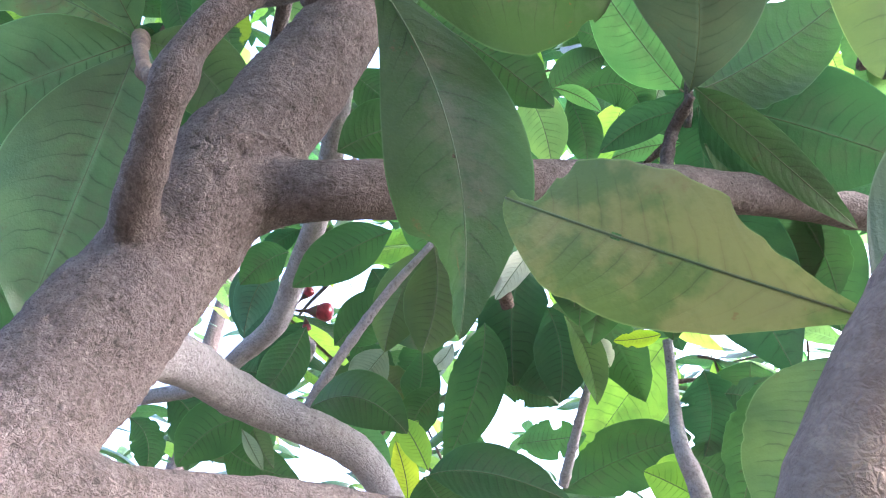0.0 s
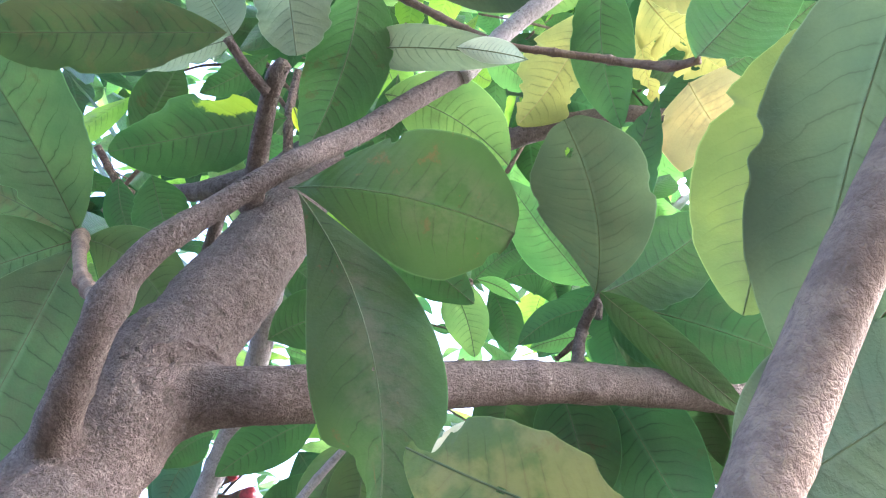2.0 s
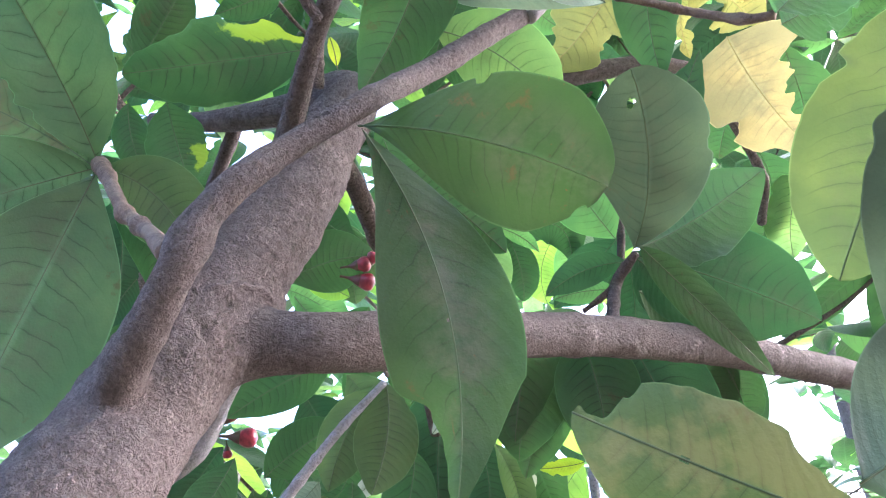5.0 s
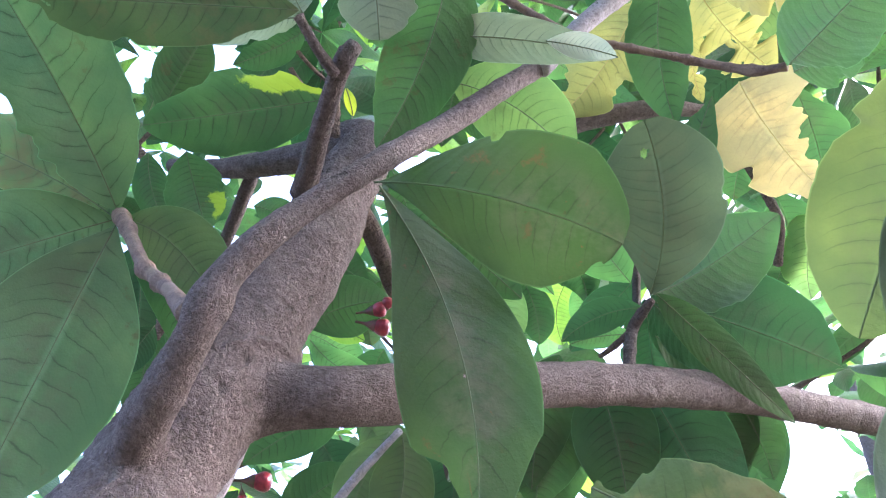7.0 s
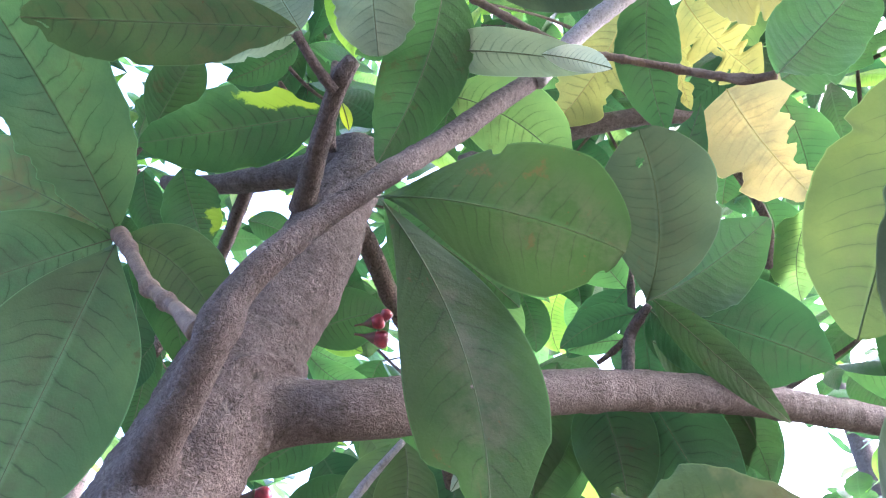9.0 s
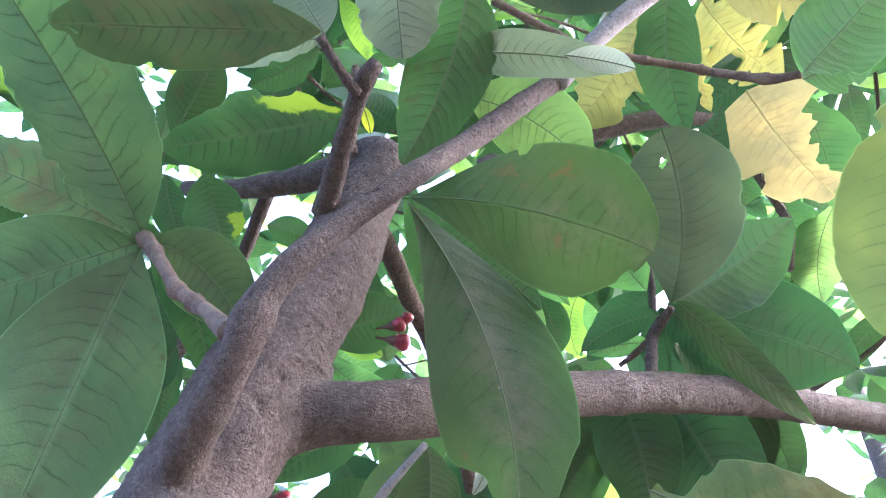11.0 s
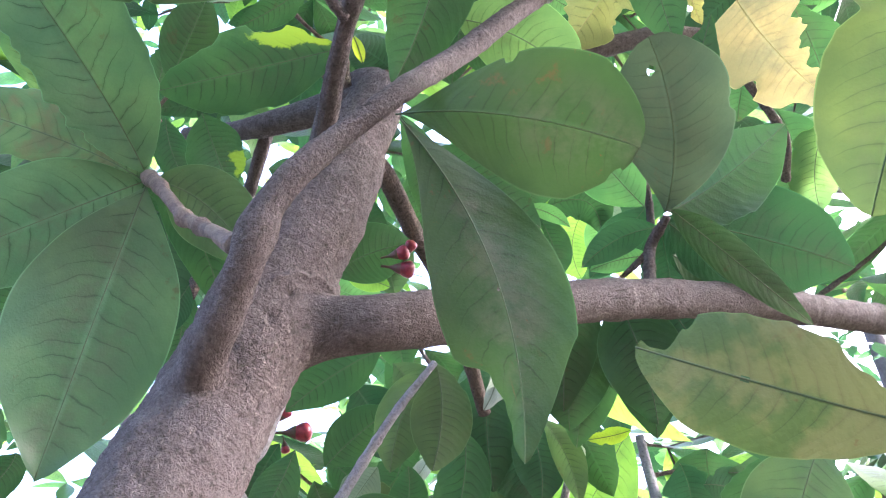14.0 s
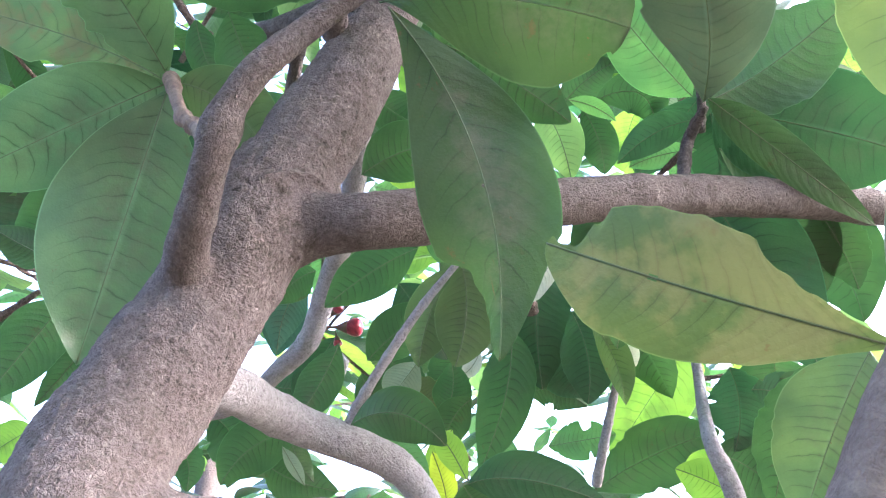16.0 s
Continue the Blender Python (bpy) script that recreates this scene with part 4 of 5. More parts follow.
leaf(GREEN, (0.166, 0.858, 2.004), (0.155, 0.910, 1.947), (0.136, 0.977, 1.872), (-0.97, 0.04, 0.26), 0.100, 0.45, 0.62, 10)
leaf(GREEN, (0.384, 0.830, 1.987), (0.414, 0.864, 1.949), (0.436, 0.904, 1.904), (-0.87, 0.48, -0.12), 0.067, 0.5, 0.66, 8, chew=0.1)
leaf(GREEN, (0.413, 1.021, 2.095), (0.474, 1.046, 2.049), (0.508, 1.095, 1.946), (-0.83, 0.49, -0.28), 0.138, 0.5, 0.66, 8)
leaf(DARK, (0.310, 1.018, 1.820), (0.355, 1.031, 1.814), (0.398, 1.055, 1.789), (-0.45, 0.41, -0.80), 0.062, 0.5, 0.6, 8, chew=0.3)
leaf(DARK, (0.289, 1.029, 1.858), (0.300, 1.061, 1.811), (0.288, 1.093, 1.757), (-0.98, 0.17, 0.12), 0.088, 0.5, 0.6, 8, chew=0.2)
leaf(OLIVE, (0.394, 0.822, 1.787), (0.347, 0.843, 1.714), (0.299, 0.879, 1.618), (-0.85, 0.12, 0.52), 0.121, 0.5, 0.6, 8, chew=0.05)
leaf(GREEN, (0.371, 0.916, 1.815), (0.331, 0.954, 1.744), (0.303, 1.000, 1.661), (-0.89, 0.11, 0.45), 0.083, 0.5, 0.6, 8, chew=0.1)
leaf(GREEN, (0.484, 1.055, 1.817), (0.439, 1.038, 1.829), (0.349, 1.017, 1.834), (0.22, -0.41, 0.89), 0.069, 0.5, 0.6, 8, chew=0.2)
leaf(GREEN, (0.256, 1.087, 1.756), (0.309, 1.109, 1.737), (0.360, 1.145, 1.698), (-0.59, 0.32, -0.74), 0.088, 0.5, 0.6, 8)
leaf(OLIVE, (-0.048, 0.749, 1.896), (-0.045, 0.776, 1.843), (-0.061, 0.796, 1.781), (-0.98, -0.18, 0.04), 0.075, 0.55, 0.6, 10, chew=0.06)
leaf(OLIVE, (-0.063, 0.772, 1.904), (-0.096, 0.806, 1.854), (-0.114, 0.836, 1.800), (-0.90, -0.03, 0.43), 0.067, 0.5, 0.66, 10)
leaf(GREEN, (-0.020, 1.076, 1.957), (-0.035, 1.110, 1.861), (-0.084, 1.154, 1.752), (-0.96, -0.18, 0.23), 0.089, 0.45, 0.7, 10, chew=0.03)
leaf(DARK, (0.040, 1.099, 2.087), (0.019, 1.130, 2.006), (0.020, 1.185, 1.896), (-0.99, -0.08, 0.07), 0.125, 0.5, 0.62, 8, chew=0.06)
leaf(DARK, (0.077, 1.106, 2.001), (0.098, 1.132, 1.930), (0.092, 1.160, 1.859), (-0.99, 0.06, -0.09), 0.088, 0.5, 0.6, 8, chew=0.04)
leaf(OLIVE, (0.103, 1.065, 1.964), (0.136, 1.096, 1.913), (0.149, 1.127, 1.843), (-0.81, 0.59, -0.00), 0.055, 0.5, 0.7, 22)
leaf(YOUNG_LIT, (0.302, 1.343, 2.056), (0.223, 1.367, 1.955), (0.130, 1.400, 1.837), (-0.80, -0.13, 0.59), 0.149, 0.5, 0.66, 8)
leaf(GREEN, (0.089, 1.358, 1.767), (0.192, 1.324, 1.817), (0.313, 1.302, 1.853), (0.40, 0.21, -0.89), 0.118, 0.55, 0.66, 8, chew=0.08)
leaf(YOUNG_LIT, (0.321, 1.176, 1.698), (0.267, 1.148, 1.724), (0.208, 1.124, 1.744), (0.47, -0.28, 0.84), 0.074, 0.5, 0.66, 8)
leaf(DARK, (-0.062, 0.897, 1.672), (0.008, 0.893, 1.675), (0.101, 0.912, 1.650), (-0.15, 0.23, -0.96), 0.067, 0.5, 0.66, 8, chew=0.12)
leaf(GREEN, (-0.069, 0.910, 1.674), (-0.051, 0.928, 1.651), (-0.020, 0.956, 1.617), (-0.77, 0.03, -0.64), 0.083, 0.5, 0.66, 8)
leaf(YOUNG_LIT, (-0.066, 0.920, 1.683), (-0.084, 0.911, 1.716), (-0.105, 0.905, 1.744), (0.84, -0.01, 0.54), 0.035, 0.5, 0.66, 8)
leaf(GREEN, (-0.183, 0.803, 1.719), (-0.125, 0.794, 1.727), (-0.071, 0.804, 1.691), (-0.24, 0.27, -0.93), 0.062, 0.5, 0.6, 8)
leaf(FRESH, (-0.208, 0.901, 1.742), (-0.160, 0.923, 1.722), (-0.120, 0.950, 1.692), (-0.54, 0.11, -0.84), 0.051, 0.5, 0.6, 8)
leaf(GREEN, (-0.258, 0.939, 1.887), (-0.286, 0.953, 1.831), (-0.317, 0.956, 1.780), (-0.81, -0.46, 0.37), 0.062, 0.5, 0.7, 10)
leaf(GREEN, (-0.121, 0.834, 1.973), (-0.184, 0.839, 1.945), (-0.253, 0.853, 1.901), (-0.46, -0.56, 0.69), 0.071, 0.5, 0.7, 10)
leaf(GREEN, (-0.181, 0.743, 2.036), (-0.127, 0.737, 2.062), (-0.067, 0.740, 2.076), (0.27, 0.67, -0.69), 0.082, 0.5, 0.7, 10)
leaf(YOUNG_LIT, (-0.174, 0.815, 2.110), (-0.147, 0.829, 2.097), (-0.111, 0.844, 2.084), (-0.52, 0.44, -0.73), 0.041, 0.5, 0.6, 8)
leaf(GREEN, (-0.190, 0.754, 2.200), (-0.152, 0.779, 2.173), (-0.105, 0.801, 2.154), (-0.61, 0.44, -0.66), 0.066, 0.5, 0.7, 8)
leaf(BLUE, (-0.363, 1.045, 2.056), (-0.404, 1.061, 2.018), (-0.427, 1.097, 1.953), (-0.82, -0.52, 0.25), 0.068, 0.5, 0.7, 8)
leaf(GREEN, (-0.327, 0.984, 2.040), (-0.365, 0.987, 2.024), (-0.404, 1.000, 1.991), (-0.51, -0.60, 0.62), 0.065, 0.5, 0.7, 8)
leaf(GREEN, (-0.220, 0.960, 1.866), (-0.176, 0.947, 1.902), (-0.117, 0.936, 1.938), (0.58, 0.48, -0.66), 0.074, 0.5, 0.7, 8)
leaf(GREEN, (-0.248, 1.026, 1.876), (-0.226, 1.054, 1.840), (-0.168, 1.079, 1.819), (-0.62, 0.11, -0.78), 0.061, 0.5, 0.7, 8)
leaf(PALE, (-0.147, 0.974, 1.867), (-0.174, 0.987, 1.839), (-0.192, 0.997, 1.818), (-0.76, -0.40, 0.51), 0.057, 0.5, 0.6, 18)
leaf(LIME, (0.050, 0.734, 2.123), (0.076, 0.744, 2.079), (0.090, 0.771, 2.017), (-0.93, 0.24, -0.27), 0.061, 0.55, 0.6, 10)
leaf(YOUNG_LIT, (0.009, 0.750, 2.209), (0.040, 0.756, 2.209), (0.082, 0.774, 2.194), (-0.36, 0.66, -0.66), 0.064, 0.5, 0.6, 8)
leaf(GREEN, (0.114, 0.800, 2.164), (0.134, 0.829, 2.124), (0.138, 0.855, 2.084), (-0.97, 0.20, -0.15), 0.053, 0.5, 0.6, 8)
leaf(FRESH, (0.095, 0.766, 2.149), (0.128, 0.777, 2.142), (0.157, 0.793, 2.126), (-0.48, 0.81, -0.34), 0.025, 0.5, 0.7, 14)
leaf(GREEN, (0.132, 0.823, 2.194), (0.198, 0.829, 2.206), (0.218, 0.861, 2.161), (-0.51, 0.63, -0.59), 0.066, 0.5, 0.6, 8)
leaf(PALE, (0.246, 0.836, 2.211), (0.236, 0.849, 2.186), (0.228, 0.862, 2.163), (-0.94, -0.10, 0.32), 0.033, 0.5, 0.6, 14)
leaf(GREEN, (0.208, 0.863, 2.279), (0.176, 0.838, 2.308), (0.134, 0.821, 2.321), (0.63, -0.60, 0.49), 0.070, 0.5, 0.6, 8)
leaf(GREEN, (0.084, 0.868, 2.232), (0.130, 0.853, 2.270), (0.175, 0.847, 2.293), (0.54, 0.57, -0.62), 0.061, 0.5, 0.6, 8)
leaf(GREEN, (-0.364, 0.577, 2.180), (-0.360, 0.607, 2.147), (-0.343, 0.638, 2.113), (0.92, 0.10, 0.37), 0.044, 0.5, 0.6, 10)
leaf(GREEN, (-0.400, 0.626, 2.333), (-0.369, 0.600, 2.362), (-0.354, 0.556, 2.411), (0.85, 0.52, -0.03), 0.066, 0.5, 0.6, 10, chew=0.2)
leaf(GREEN, (-0.450, 0.676, 2.372), (-0.430, 0.642, 2.410), (-0.402, 0.608, 2.448), (0.83, 0.55, -0.03), 0.044, 0.5, 0.6, 10, chew=0.3)
leaf(GREEN, (-0.306, 0.813, 2.325), (-0.269, 0.821, 2.318), (-0.224, 0.836, 2.303), (-0.36, 0.60, -0.72), 0.051, 0.5, 0.6, 10)
leaf(GREEN, (-0.065, 0.791, 2.263), (-0.059, 0.833, 2.218), (-0.027, 0.876, 2.172), (-0.96, 0.17, -0.24), 0.079, 0.5, 0.6, 10)
leaf(GREEN, (-0.095, 0.848, 2.199), (-0.130, 0.858, 2.187), (-0.184, 0.867, 2.175), (-0.33, -0.61, 0.72), 0.061, 0.5, 0.6, 10)
leaf(YOUNG_LIT, (-0.146, 0.909, 2.227), (-0.166, 0.933, 2.200), (-0.181, 0.957, 2.173), (-0.89, -0.34, 0.29), 0.055, 0.5, 0.6, 10)
leaf(FRESH, (-0.204, 0.907, 2.130), (-0.154, 0.940, 2.097), (-0.093, 0.949, 2.089), (-0.45, 0.43, -0.78), 0.052, 0.5, 0.6, 10)
leaf(DARK, (-0.348, 0.704, 2.009), (-0.370, 0.722, 1.988), (-0.392, 0.744, 1.963), (-0.78, -0.55, 0.28), 0.042, 0.5, 0.6, 10)
leaf(GREEN, (-0.392, 0.799, 2.048), (-0.406, 0.834, 2.008), (-0.420, 0.870, 1.969), (-0.92, -0.39, -0.03), 0.046, 0.5, 0.6, 10)
leaf(YOUNG_LIT, (0.207, 0.903, 2.249), (0.186, 0.939, 2.209), (0.197, 0.977, 2.167), (-0.98, 0.08, 0.19), 0.074, 0.5, 0.6, 10)
leaf(FRESH, (0.228, 0.854, 2.207), (0.218, 0.877, 2.182), (0.207, 0.906, 2.150), (-0.94, -0.00, 0.34), 0.044, 0.5, 0.6, 10)
leaf(GREEN, (-0.095, 0.974, 2.158), (-0.116, 1.010, 2.117), (-0.110, 1.061, 2.063), (-0.99, -0.12, 0.05), 0.083, 0.5, 0.6, 10)
leaf(GREEN, (-0.574, 0.758, 1.888), (-0.607, 0.762, 1.835), (-0.675, 0.783, 1.754), (-0.60, -0.73, 0.32), 0.080, 0.5, 0.66, 10, chew=0.08)
leaf(GREEN, (-0.562, 0.704, 1.915), (-0.596, 0.690, 1.927), (-0.643, 0.666, 1.950), (0.45, -0.17, 0.88), 0.050, 0.5, 0.66, 10, chew=0.08)
leaf(GREEN, (-0.577, 0.816, 1.857), (-0.595, 0.829, 1.831), (-0.653, 0.851, 1.777), (-0.65, -0.69, 0.31), 0.046, 0.5, 0.66, 10, chew=0.1)
leaf(YOUNG_LIT, (-0.752, 0.979, 1.790), (-0.788, 0.982, 1.775), (-0.842, 0.991, 1.744), (-0.42, -0.61, 0.67), 0.061, 0.5, 0.66, 10, chew=0.1)
leaf(GREEN, (-0.341, 1.056, 1.800), (-0.420, 1.055, 1.776), (-0.476, 1.077, 1.723), (-0.49, -0.47, 0.73), 0.087, 0.5, 0.66, 10)
leaf(PALE, (-0.351, 1.002, 1.758), (-0.337, 1.020, 1.734), (-0.323, 1.038, 1.710), (-0.91, 0.27, -0.33), 0.023, 0.5, 0.7, 14)
leaf(GREEN, (-0.433, 1.133, 1.772), (-0.390, 1.156, 1.749), (-0.319, 1.180, 1.735), (-0.34, 0.10, -0.94), 0.074, 0.5, 0.66, 10)
leaf(GREEN, (-0.011, 1.216, 1.899), (0.037, 1.219, 1.908), (0.093, 1.245, 1.885), (-0.22, 0.34, -0.91), 0.068, 0.5, 0.6, 10, chew=0.2)
leaf(FRESH, (0.020, 1.269, 1.825), (0.078, 1.274, 1.835), (0.137, 1.280, 1.845), (0.13, 0.29, -0.95), 0.068, 0.5, 0.6, 10, chew=0.3)
leaf(GREEN, (-0.134, 1.085, 1.820), (-0.114, 1.070, 1.850), (-0.110, 1.043, 1.894), (0.96, 0.24, -0.17), 0.061, 0.5, 0.6, 10)
leaf(YOUNG_LIT, (-0.106, 1.035, 1.785), (-0.126, 1.057, 1.743), (-0.123, 1.089, 1.694), (-0.98, -0.21, 0.05), 0.049, 0.5, 0.6, 10)
leaf(YOUNG_LIT, (0.397, 1.193, 1.818), (0.361, 1.196, 1.802), (0.332, 1.214, 1.764), (-0.65, -0.07, 0.76), 0.052, 0.5, 0.6, 10, chew=0.2)
leaf(GREEN, (-0.078, 1.042, 1.833), (-0.111, 1.055, 1.804), (-0.129, 1.079, 1.761), (-0.84, -0.32, 0.43), 0.057, 0.5, 0.6, 10)
leaf(YOUNG_LIT, (0.305, 1.243, 1.748), (0.271, 1.224, 1.768), (0.236, 1.229, 1.751), (0.10, -0.28, 0.96), 0.061, 0.5, 0.6, 10)
leaf(GREEN, (0.396, 1.059, 1.818), (0.364, 1.088, 1.764), (0.362, 1.129, 1.699), (-0.93, 0.15, 0.35), 0.092, 0.5, 0.6, 10)
leaf(GREEN, (-0.072, 0.644, 2.231), (-0.045, 0.697, 2.174), (-0.056, 0.739, 2.128), (-0.99, 0.07, -0.10), 0.054, 0.5, 0.6, 10)
leaf(GREEN, (-0.559, 0.392, 2.451), (-0.498, 0.413, 2.388), (-0.404, 0.416, 2.342), (-0.51, 0.64, -0.58), 0.082, 0.5, 0.66, 10, chew=0.2)
leaf(GREEN, (-0.488, 0.446, 2.490), (-0.422, 0.430, 2.505), (-0.339, 0.421, 2.515), (0.21, 0.92, -0.32), 0.082, 0.5, 0.66, 10, chew=0.2)
leaf(GREEN, (-0.137, 0.439, 2.412), (-0.198, 0.420, 2.429), (-0.259, 0.401, 2.445), (0.38, -0.81, 0.45), 0.069, 0.5, 0.66, 10, chew=0.1)
leaf(YOUNG_LIT, (-0.151, 0.493, 2.539), (-0.185, 0.459, 2.569), (-0.191, 0.421, 2.604), (0.92, -0.28, 0.26), 0.061, 0.5, 0.66, 10, chew=0.1)
leaf(SILVER_SHINE, (0.077, 0.868, 1.983), (0.044, 0.884, 1.947), (0.011, 0.904, 1.905), (-0.79, -0.33, 0.52), 0.034, 0.5, 0.6, 10, chew=0.1)
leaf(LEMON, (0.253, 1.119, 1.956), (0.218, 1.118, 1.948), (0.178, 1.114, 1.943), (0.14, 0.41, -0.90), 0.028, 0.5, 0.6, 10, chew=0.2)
leaf(SILVER_SHINE, (0.159, 1.195, 1.986), (0.169, 1.207, 1.969), (0.179, 1.225, 1.945), (-0.93, 0.21, -0.31), 0.035, 0.5, 0.6, 16, chew=0.1)
leaf(SILVER_SHINE, (-0.082, 1.161, 1.963), (-0.099, 1.173, 1.938), (-0.119, 1.177, 1.925), (-0.74, -0.35, 0.57), 0.029, 0.5, 0.6, 16, chew=0.1)
leaf(SILVER_SHINE, (0.023, 0.817, 1.895), (0.017, 0.825, 1.884), (0.006, 0.836, 1.871), (-0.88, -0.22, 0.42), 0.016, 0.5, 0.6, 10, chew=0.1)
leaf(FRESH, (-0.018, 0.452, 2.578), (-0.038, 0.490, 2.543), (-0.044, 0.535, 2.501), (-0.97, -0.21, 0.10), 0.079, 0.5, 0.6, 10, chew=0.1)
leaf(FRESH, (0.124, 0.572, 2.469), (0.158, 0.605, 2.439), (0.200, 0.626, 2.420), (-0.67, 0.67, -0.31), 0.061, 0.5, 0.6, 10, chew=0.1)
leaf(YOUNG_LIT, (0.078, 0.605, 2.527), (0.104, 0.640, 2.495), (0.131, 0.654, 2.482), (-0.77, 0.58, -0.28), 0.055, 0.5, 0.6, 10, chew=0.1)
leaf(LEMON, (-0.101, 0.498, 2.148), (-0.104, 0.487, 2.160), (-0.109, 0.476, 2.172), (0.97, -0.12, 0.20), 0.013, 0.5, 0.6, 10)
leaf(LEMON, (-0.111, 1.027, 1.673), (-0.112, 1.010, 1.699), (-0.124, 0.983, 1.738), (0.96, 0.12, 0.27), 0.038, 0.5, 0.6, 10, chew=0.2)
leaf(SUN_EDGED, (-0.311, 0.564, 2.167), (-0.299, 0.597, 2.130), (-0.285, 0.629, 2.094), (0.93, 0.03, 0.37), 0.072, 0.5, 0.6, 8, chew=0.05)
leaf(GREEN, (-0.581, 1.159, 1.877), (-0.529, 1.197, 1.830), (-0.546, 1.239, 1.759), (-0.84, -0.30, -0.46), 0.094, 0.5, 0.6, 10, chew=0.1)
leaf(OLIVE, (-0.382, 1.076, 1.818), (-0.370, 1.106, 1.774), (-0.346, 1.132, 1.739), (-0.83, -0.20, -0.53), 0.040, 0.5, 0.6, 12, chew=0.1)
leaf(DARK, (-0.474, 1.147, 1.924), (-0.421, 1.165, 1.911), (-0.358, 1.164, 1.931), (0.00, 0.38, -0.92), 0.078, 0.5, 0.6, 10, chew=0.1)
leaf(GREEN, (-0.716, 1.293, 1.872), (-0.685, 1.321, 1.837), (-0.692, 1.355, 1.782), (-0.81, -0.36, -0.46), 0.065, 0.5, 0.6, 10, chew=0.1)
leaf(GREEN, (-0.262, 1.177, 1.937), (-0.283, 1.216, 1.869), (-0.323, 1.242, 1.818), (-0.89, -0.38, 0.25), 0.078, 0.5, 0.6, 10, chew=0.1)
leaf(SOFTLIME, (-0.190, 1.056, 1.903), (-0.165, 1.088, 1.860), (-0.127, 1.102, 1.847), (-0.70, 0.11, -0.71), 0.061, 0.5, 0.6, 12, chew=0.2)
leaf(GREEN, (-0.125, 1.155, 2.011), (-0.141, 1.194, 1.944), (-0.186, 1.214, 1.900), (-0.89, -0.32, 0.32), 0.078, 0.5, 0.6, 10, chew=0.1)
leaf(SILVER_SHINE, (0.427, 0.856, 2.236), (0.467, 0.861, 2.241), (0.515, 0.873, 2.237), (-0.13, 0.71, -0.69), 0.023, 0.5, 0.6, 10, chew=0.3)
leaf(SILVER_SHINE, (-0.098, 0.805, 2.111), (-0.094, 0.814, 2.102), (-0.086, 0.819, 2.097), (-0.85, 0.26, -0.45), 0.011, 0.5, 0.6, 10)
leaf(DARK, (-0.433, 0.752, 2.194), (-0.433, 0.802, 2.139), (-0.441, 0.862, 2.072), (-0.93, -0.30, -0.21), 0.099, 0.5, 0.6, 10, chew=0.1)
leaf(GREEN, (-0.487, 0.828, 2.205), (-0.481, 0.875, 2.153), (-0.450, 0.930, 2.095), (-0.89, -0.14, -0.43), 0.070, 0.5, 0.6, 10, chew=0.1)
leaf(GREEN, (-0.042, 0.594, 2.094), (0.022, 0.624, 2.064), (0.093, 0.667, 2.021), (-0.61, 0.55, -0.57), 0.080, 0.5, 0.6, 10, chew=0.05)
leaf(GREEN, (0.530, 0.792, 2.336), (0.554, 0.841, 2.283), (0.532, 0.895, 2.224), (-0.89, 0.34, 0.30), 0.099, 0.5, 0.6, 10, chew=0.2)
leaf(LIME, (0.601, 0.779, 2.305), (0.571, 0.831, 2.247), (0.576, 0.884, 2.189), (-0.87, 0.25, 0.42), 0.087, 0.5, 0.6, 10, chew=0.2)
leaf(YOUNG_LIT, (0.525, 0.917, 2.344), (0.552, 0.951, 2.307), (0.608, 0.987, 2.270), (-0.74, 0.64, -0.23), 0.078, 0.5, 0.6, 10, chew=0.2)
leaf(GREEN, (0.149, 0.767, 2.009), (0.125, 0.815, 1.957), (0.113, 0.882, 1.882), (-0.96, 0.02, 0.29), 0.086, 0.5, 0.6, 10, chew=0.05)
leaf(DARK, (0.230, 0.804, 2.021), (0.256, 0.856, 1.965), (0.274, 0.922, 1.894), (-0.95, 0.33, -0.03), 0.097, 0.5, 0.6, 10, chew=0.05)
leaf(GREEN, (0.334, 0.815, 2.014), (0.360, 0.861, 1.964), (0.401, 0.914, 1.908), (-0.88, 0.46, -0.13), 0.112, 0.5, 0.6, 10, chew=0.05)
leaf(DARK, (0.268, 0.751, 2.087), (0.275, 0.786, 2.047), (0.282, 0.829, 1.999), (0.95, -0.29, -0.11), 0.072, 0.5, 0.66, 8)
leaf(DARK, (0.266, 0.774, 2.136), (0.224, 0.803, 2.101), (0.177, 0.837, 2.061), (0.72, 0.25, -0.65), 0.063, 0.5, 0.66, 8)
leaf(GREEN, (-0.400, 0.621, 2.311), (-0.365, 0.580, 2.359), (-0.332, 0.542, 2.404), (-0.81, -0.58, 0.09), 0.077, 0.5, 0.66, 8)
leaf(GREEN, (-0.179, 0.506, 2.346), (-0.222, 0.523, 2.325), (-0.276, 0.536, 2.307), (0.42, 0.80, -0.42), 0.047, 0.5, 0.66, 8, chew=0.1)
leaf(DARK, (-0.239, 0.601, 2.462), (-0.277, 0.633, 2.424), (-0.314, 0.654, 2.399), (0.70, 0.66, -0.27), 0.061, 0.5, 0.66, 8)
leaf(GREEN, (-0.511, 0.659, 2.021), (-0.576, 0.695, 1.976), (-0.647, 0.727, 1.937), (0.59, 0.71, -0.38), 0.088, 0.5, 0.66, 8, chew=0.1)
leaf(GREEN, (-0.463, 0.857, 2.161), (-0.454, 0.904, 2.108), (-0.472, 0.949, 2.056), (0.93, 0.30, 0.19), 0.069, 0.5, 0.66, 8)
leaf(OLIVE, (-0.152, 0.863, 2.243), (-0.128, 0.907, 2.195), (-0.114, 0.950, 2.147), (0.96, -0.11, 0.28), 0.100, 0.5, 0.66, 8)
